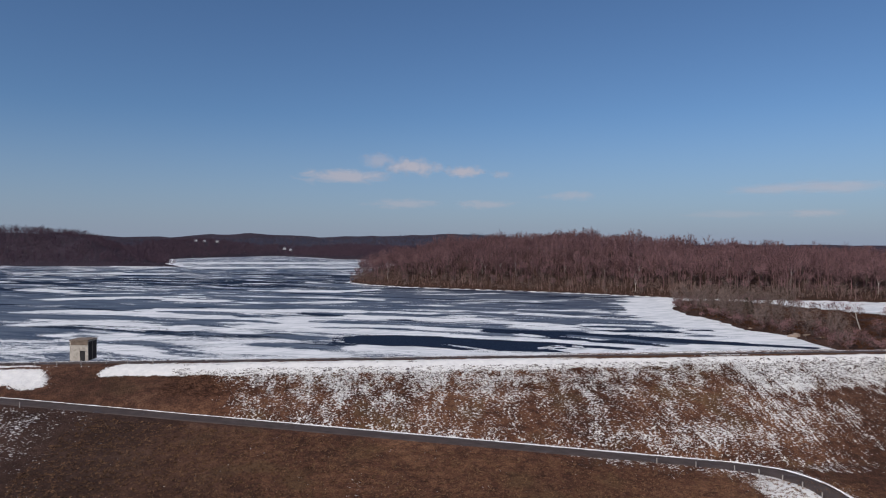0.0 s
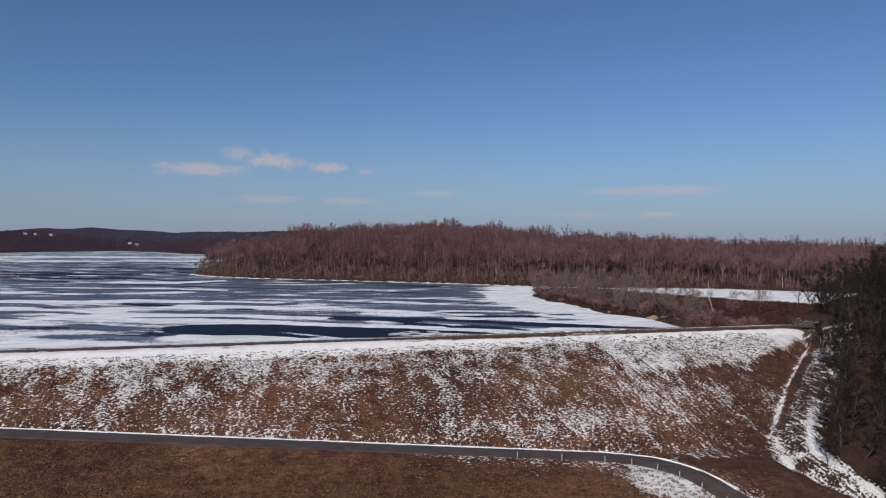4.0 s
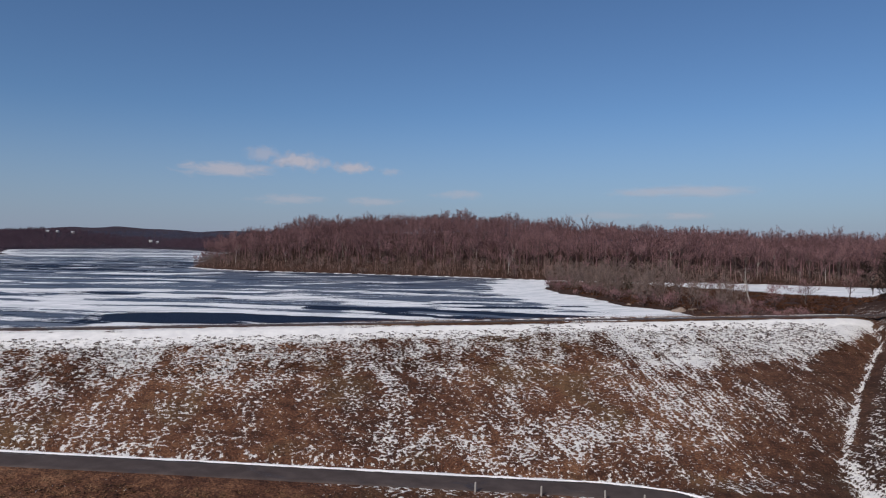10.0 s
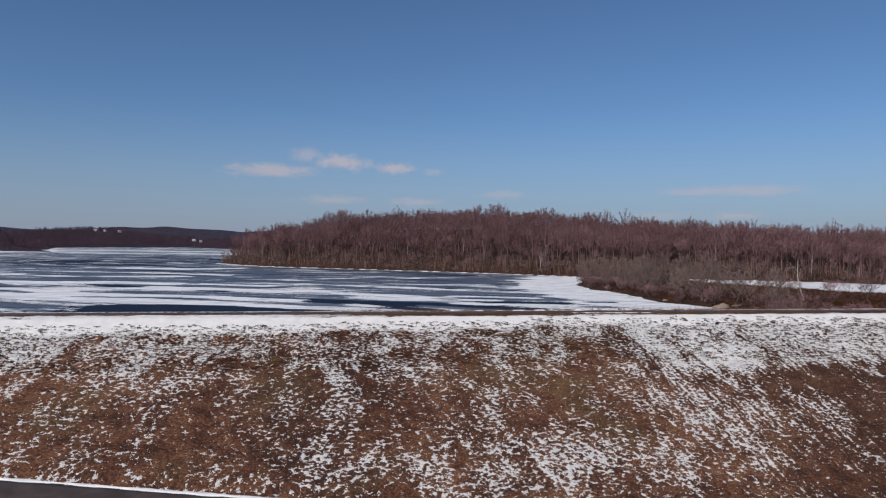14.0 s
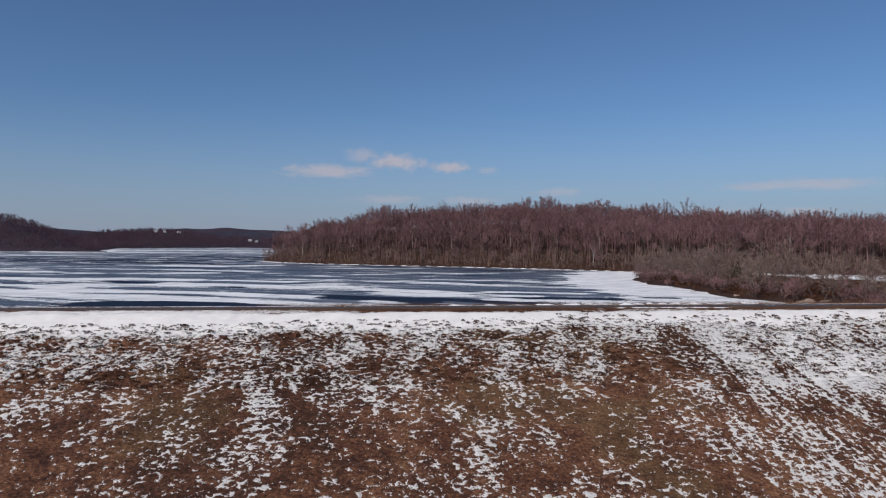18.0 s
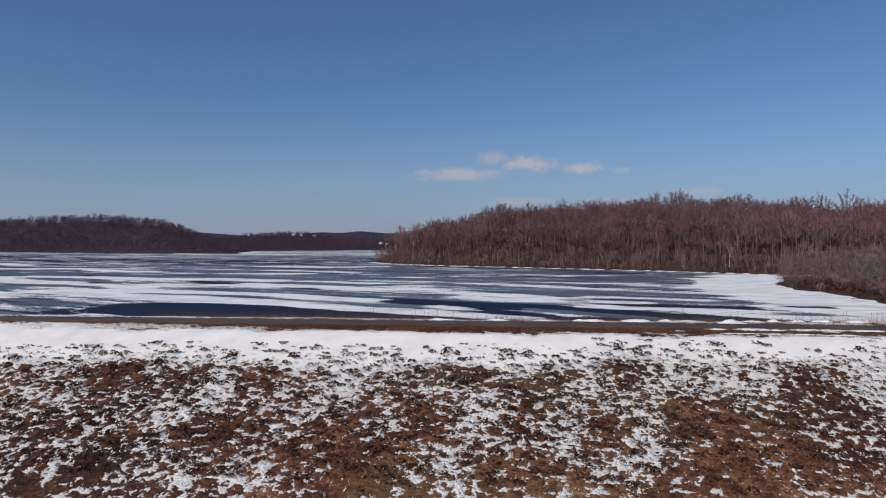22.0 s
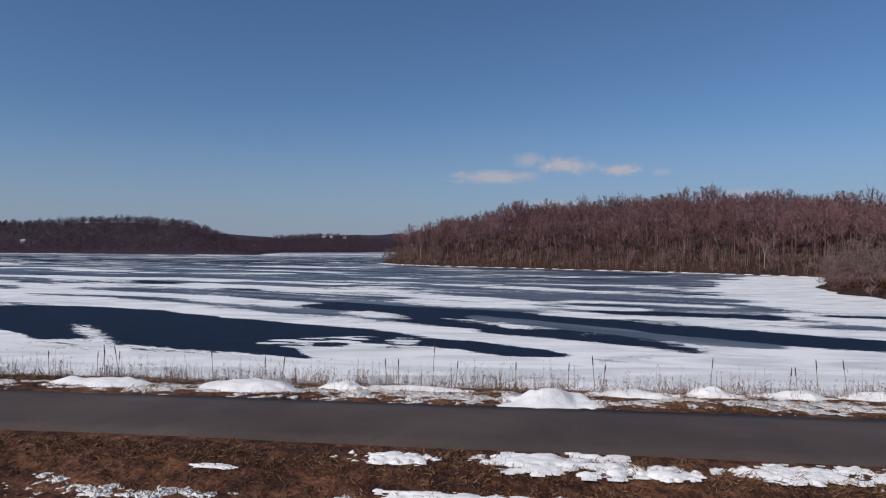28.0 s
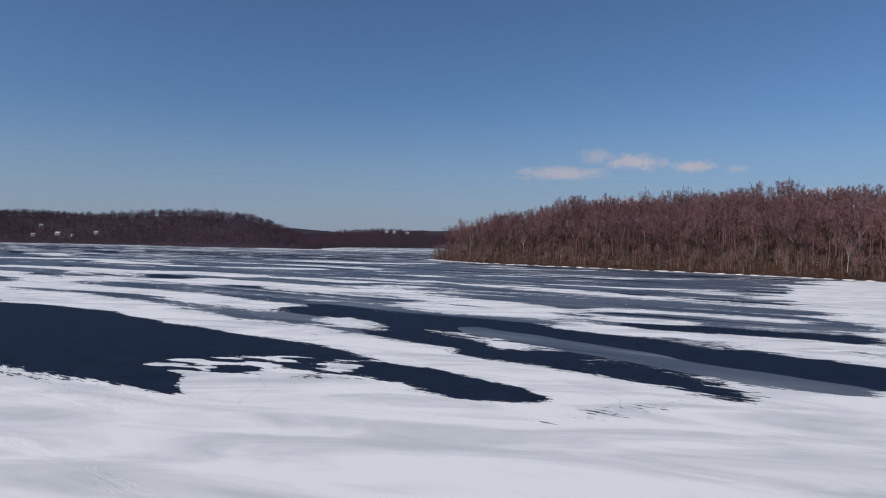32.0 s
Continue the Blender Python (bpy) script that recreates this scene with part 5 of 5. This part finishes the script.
for k, (x, d, sx, sy, h) in enumerate(((54.1, -2.3, 0.6, 0.2, 0.10), (57.1, -2.25, 1.0, 0.4, 0.12), (58.6, -2.5, 0.45, 0.25, 0.09), (60.6, -2.2, 0.7, 0.3, 0.1), (62.3, -2.2, 0.85, 0.32, 0.1), (62.6, -2.8, 0.5, 0.2, 0.08), (65.2, -2.3, 1.1, 0.35, 0.1), (68.4, -2.5, 1.0, 0.35, 0.1), (55.5, -3.6, 0.9, 0.14, 0.08), (57.8, -3.65, 0.8, 0.15, 0.08), (60.2, -3.7, 0.9, 0.2, 0.09), (63.0, -3.7, 1.0, 0.25, 0.08), (51.2, -2.9, 0.3, 0.08, 0.05))):
    heap(x, ci(x, d), sx * 1.3, sy * 1.35, h * 0.6, 40 + k, PATCH, 4, "snow_patch", 0.6, 1.6)


def bank(name, pts, width, h, zf, seed, label, thick=0.75, least=0.08, run=2.2, frame_=Matrix()):
    """A narrow ragged ridge of snow along a line."""
    pts = np.asarray(pts, float)
    tan = np.gradient(pts, axis=0)
    tan /= np.linalg.norm(tan, axis=1)[:, None]
    side = np.stack([-tan[:, 1], tan[:, 0]], -1)
    s = np.arange(len(pts)) * 0.4
    w = width * np.clip(thick + 1.5 * fbm(s / run, 0 * s, 4, seed), least, 2)
    rows = []
    for a, q in ((-1, -0.4), (-0.6, 0.55), (0, 1), (0.6, 0.6), (1, -0.4)):
        p = pts + side * (a * w + 0.12 * fbm(s, 0 * s + a, 2, seed + 9) * np.minimum(w / 0.05, 1))[:, None]
        rows.append(np.c_[p, zf(p[:, 0], p[:, 1]) + 0.03 + h * q * (0.6 + 1.2 * fbm(s * 1.3, 0 * s + a * 3, 3, seed + 4))])
    n, m = len(pts), len(rows)
    i = np.arange(n * m).reshape(m, n)
    faces = np.stack([i[:-1, :-1], i[:-1, 1:], i[1:, 1:], i[1:, :-1]], -1).reshape(-1, 4)
    thin = np.tile(np.broadcast_to(w, (n,)) < 0.004, m)
    faces = faces[~thin[faces].any(1)]
    me = mesh_of(name, np.concatenate(rows), faces, True)
    me.materials.append(M_SNOW)
    tagged(new(name, me), label, "snow", kind="stuff").matrix_basis = frame_


def resample(pts, step):
    pts = np.asarray(pts, float)
    L = np.r_[0, np.cumsum(np.linalg.norm(np.diff(pts, axis=0), axis=1))]
    q = np.arange(0, L[-1], step)
    return np.c_[np.interp(q, L, pts[:, 0]), np.interp(q, L, pts[:, 1])]


def beside(pts, off):
    tan = np.gradient(pts, axis=0)
    tan /= np.linalg.norm(tan, axis=1)[:, None]
    return pts + np.stack([-tan[:, 1], tan[:, 0]], -1) * off


line = resample([p for p in fine_toe if -110 < p[0] and p[1] > 100], 0.4)
bank("snow_bank", beside(line, 2.3), 0.36 * (0.25 + 0.75 * smooth(-50, 10, line[:, 0])), 0.13, ground_z, 81, "thin ridge of ploughed snow above the lower road")

shore = resample(MAINLAND[1:7], 4.0)
bank("shore_snow", beside(shore, -4.0), 5.0, 0.5, lambda x, y: np.zeros(np.shape(x)), 84, "white snow line along the far shore", frame_=BEYOND)
shore = resample(PENINSULA[:9], 1.2)
bank("shore_ice", beside(shore, 1.0) * 0.5 + beside(shore, -1.6) * 0.5, 1.0, 0.25, lambda x, y: np.zeros(np.shape(x)), 85, "white snow line along the wooded shore", frame_=BEYOND)

# ---- clouds ----
def cloud_material():
    n = Nodes("thin_cloud")
    c = n.add("TexCoord").outputs["Object"]
    sep = n.add("SeparateXYZ")
    n.link(c, sep.inputs[0])
    x2, z2 = n.math("POWER", sep.outputs[0], 2.0), n.math("POWER", sep.outputs[2], 2.0)
    fall = n.math("SUBTRACT", 1.0, n.math("SQRT", n.math("ADD", x2, z2)))
    m = n.add("Mapping")
    m.inputs["Scale"].default_value = (2.6, 1, 1.1)
    n.link(c, m.inputs["Vector"])
    m2 = n.add("VectorMath")
    m2.operation = "ADD"
    n.link(m.outputs[0], m2.inputs[0])
    n.link(n.add("ObjectInfo").outputs["Location"], m2.inputs[1])
    lump = n.noise(1.7, 5, 0.6, 0.4, m2.outputs[0])
    a = n.step(n.math("ADD", fall, n.math("MULTIPLY", n.math("SUBTRACT", lump, 0.5), 1.0)), 0.28, 0.9)
    dens = n.attr("thickness")
    em = n.add("Emission", Color=(0.84, 0.77, 0.84, 1), Strength=0.68)
    tr = n.add("BsdfTransparent")
    mx = n.add("MixShader")
    n.link(n.math("MULTIPLY", a, dens), mx.inputs[0])
    n.link(tr.outputs[0], mx.inputs[1])
    n.link(em.outputs[0], mx.inputs[2])
    n.link(mx.outputs[0], n.out.inputs["Surface"])
    return n.mat


M_CLOUD = cloud_material()
for azim, elev, wide, tall, dens in ((-8.5, 5.65, 4.2, 0.72, 0.52), (-5.9, 7.0, 1.7, 0.8, 0.34), (-2.9, 6.5, 2.7, 0.95, 0.6), (1.3, 6.1, 1.9, 0.62, 0.6), (4.3, 5.85, 1.0, 0.42, 0.26), (-3.7, 3.5, 3.6, 0.5, 0.3), (2.9, 3.45, 2.8, 0.5, 0.3), (9.9, 4.1, 2.6, 0.5, 0.28), (27.0, 4.4, 5.5, 0.6, 0.25), (29.5, 4.3, 4.0, 0.6, 0.28), (24.2, 4.3, 3.0, 0.5, 0.2), (27.5, 2.5, 2.4, 0.4, 0.3), (22.0, 2.5, 4.0, 0.4, 0.18)):
    a, D = radians(azim), 4500.0
    half_w, half_h = D * math.tan(radians(wide / 2)) * 2.9, D * math.tan(radians(tall / 2)) * 2.7
    me = mesh_of("cloud", [(-1, 0, -1), (1, 0, -1), (1, 0, 1), (-1, 0, 1)], [(0, 1, 2, 3)])
    attribute(me, "thickness", [min(dens * 1.25, 1.0)] * 4)
    me.materials.append(M_CLOUD)
    ob = new("cloud", me)
    ob.matrix_basis = Matrix.Translation((40 + D * math.sin(a), 90 + D * math.cos(a) * 0.985, 12 + D * math.tan(radians(elev)))) @ pose(0, 0, 0, 0, 0, -azim) @ Matrix.Diagonal((half_w, 1, half_h, 1))
    ob.visible_shadow = False
    tagged(ob, "small thin pinkish white cloud low in the sky", "cloud", "clouds")

# glowing ring added low round the horizon as a pale band of haze
def haze_ring_material():
    n = Nodes("haze_ring")
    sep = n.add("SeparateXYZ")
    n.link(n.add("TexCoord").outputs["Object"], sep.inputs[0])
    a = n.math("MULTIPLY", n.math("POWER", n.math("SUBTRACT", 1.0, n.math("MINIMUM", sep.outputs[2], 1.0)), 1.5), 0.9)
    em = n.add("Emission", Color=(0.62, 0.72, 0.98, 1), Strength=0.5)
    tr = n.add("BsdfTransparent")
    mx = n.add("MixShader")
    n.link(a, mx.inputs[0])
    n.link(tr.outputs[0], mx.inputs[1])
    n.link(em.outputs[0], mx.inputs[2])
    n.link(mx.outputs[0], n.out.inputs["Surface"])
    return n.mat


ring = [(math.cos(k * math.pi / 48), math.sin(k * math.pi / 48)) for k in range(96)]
me = mesh_of("haze_ring", [(c * 4600, q * 4600, z) for z in (-0.02, 1.0) for c, q in ring], [(k, (k + 1) % 96, (k + 1) % 96 + 96, k + 96) for k in range(96)])
me.materials.append(haze_ring_material())
haze_ring = new("backdrop", me)
haze_ring.matrix_basis = Matrix.Translation((40, 90, 0)) @ Matrix.Diagonal((1, 1, 900, 1))
haze_ring.visible_shadow = False
tagged(haze_ring, "added glowing ring of pale lilac-blue haze over the far hills", "sky", kind="structure")
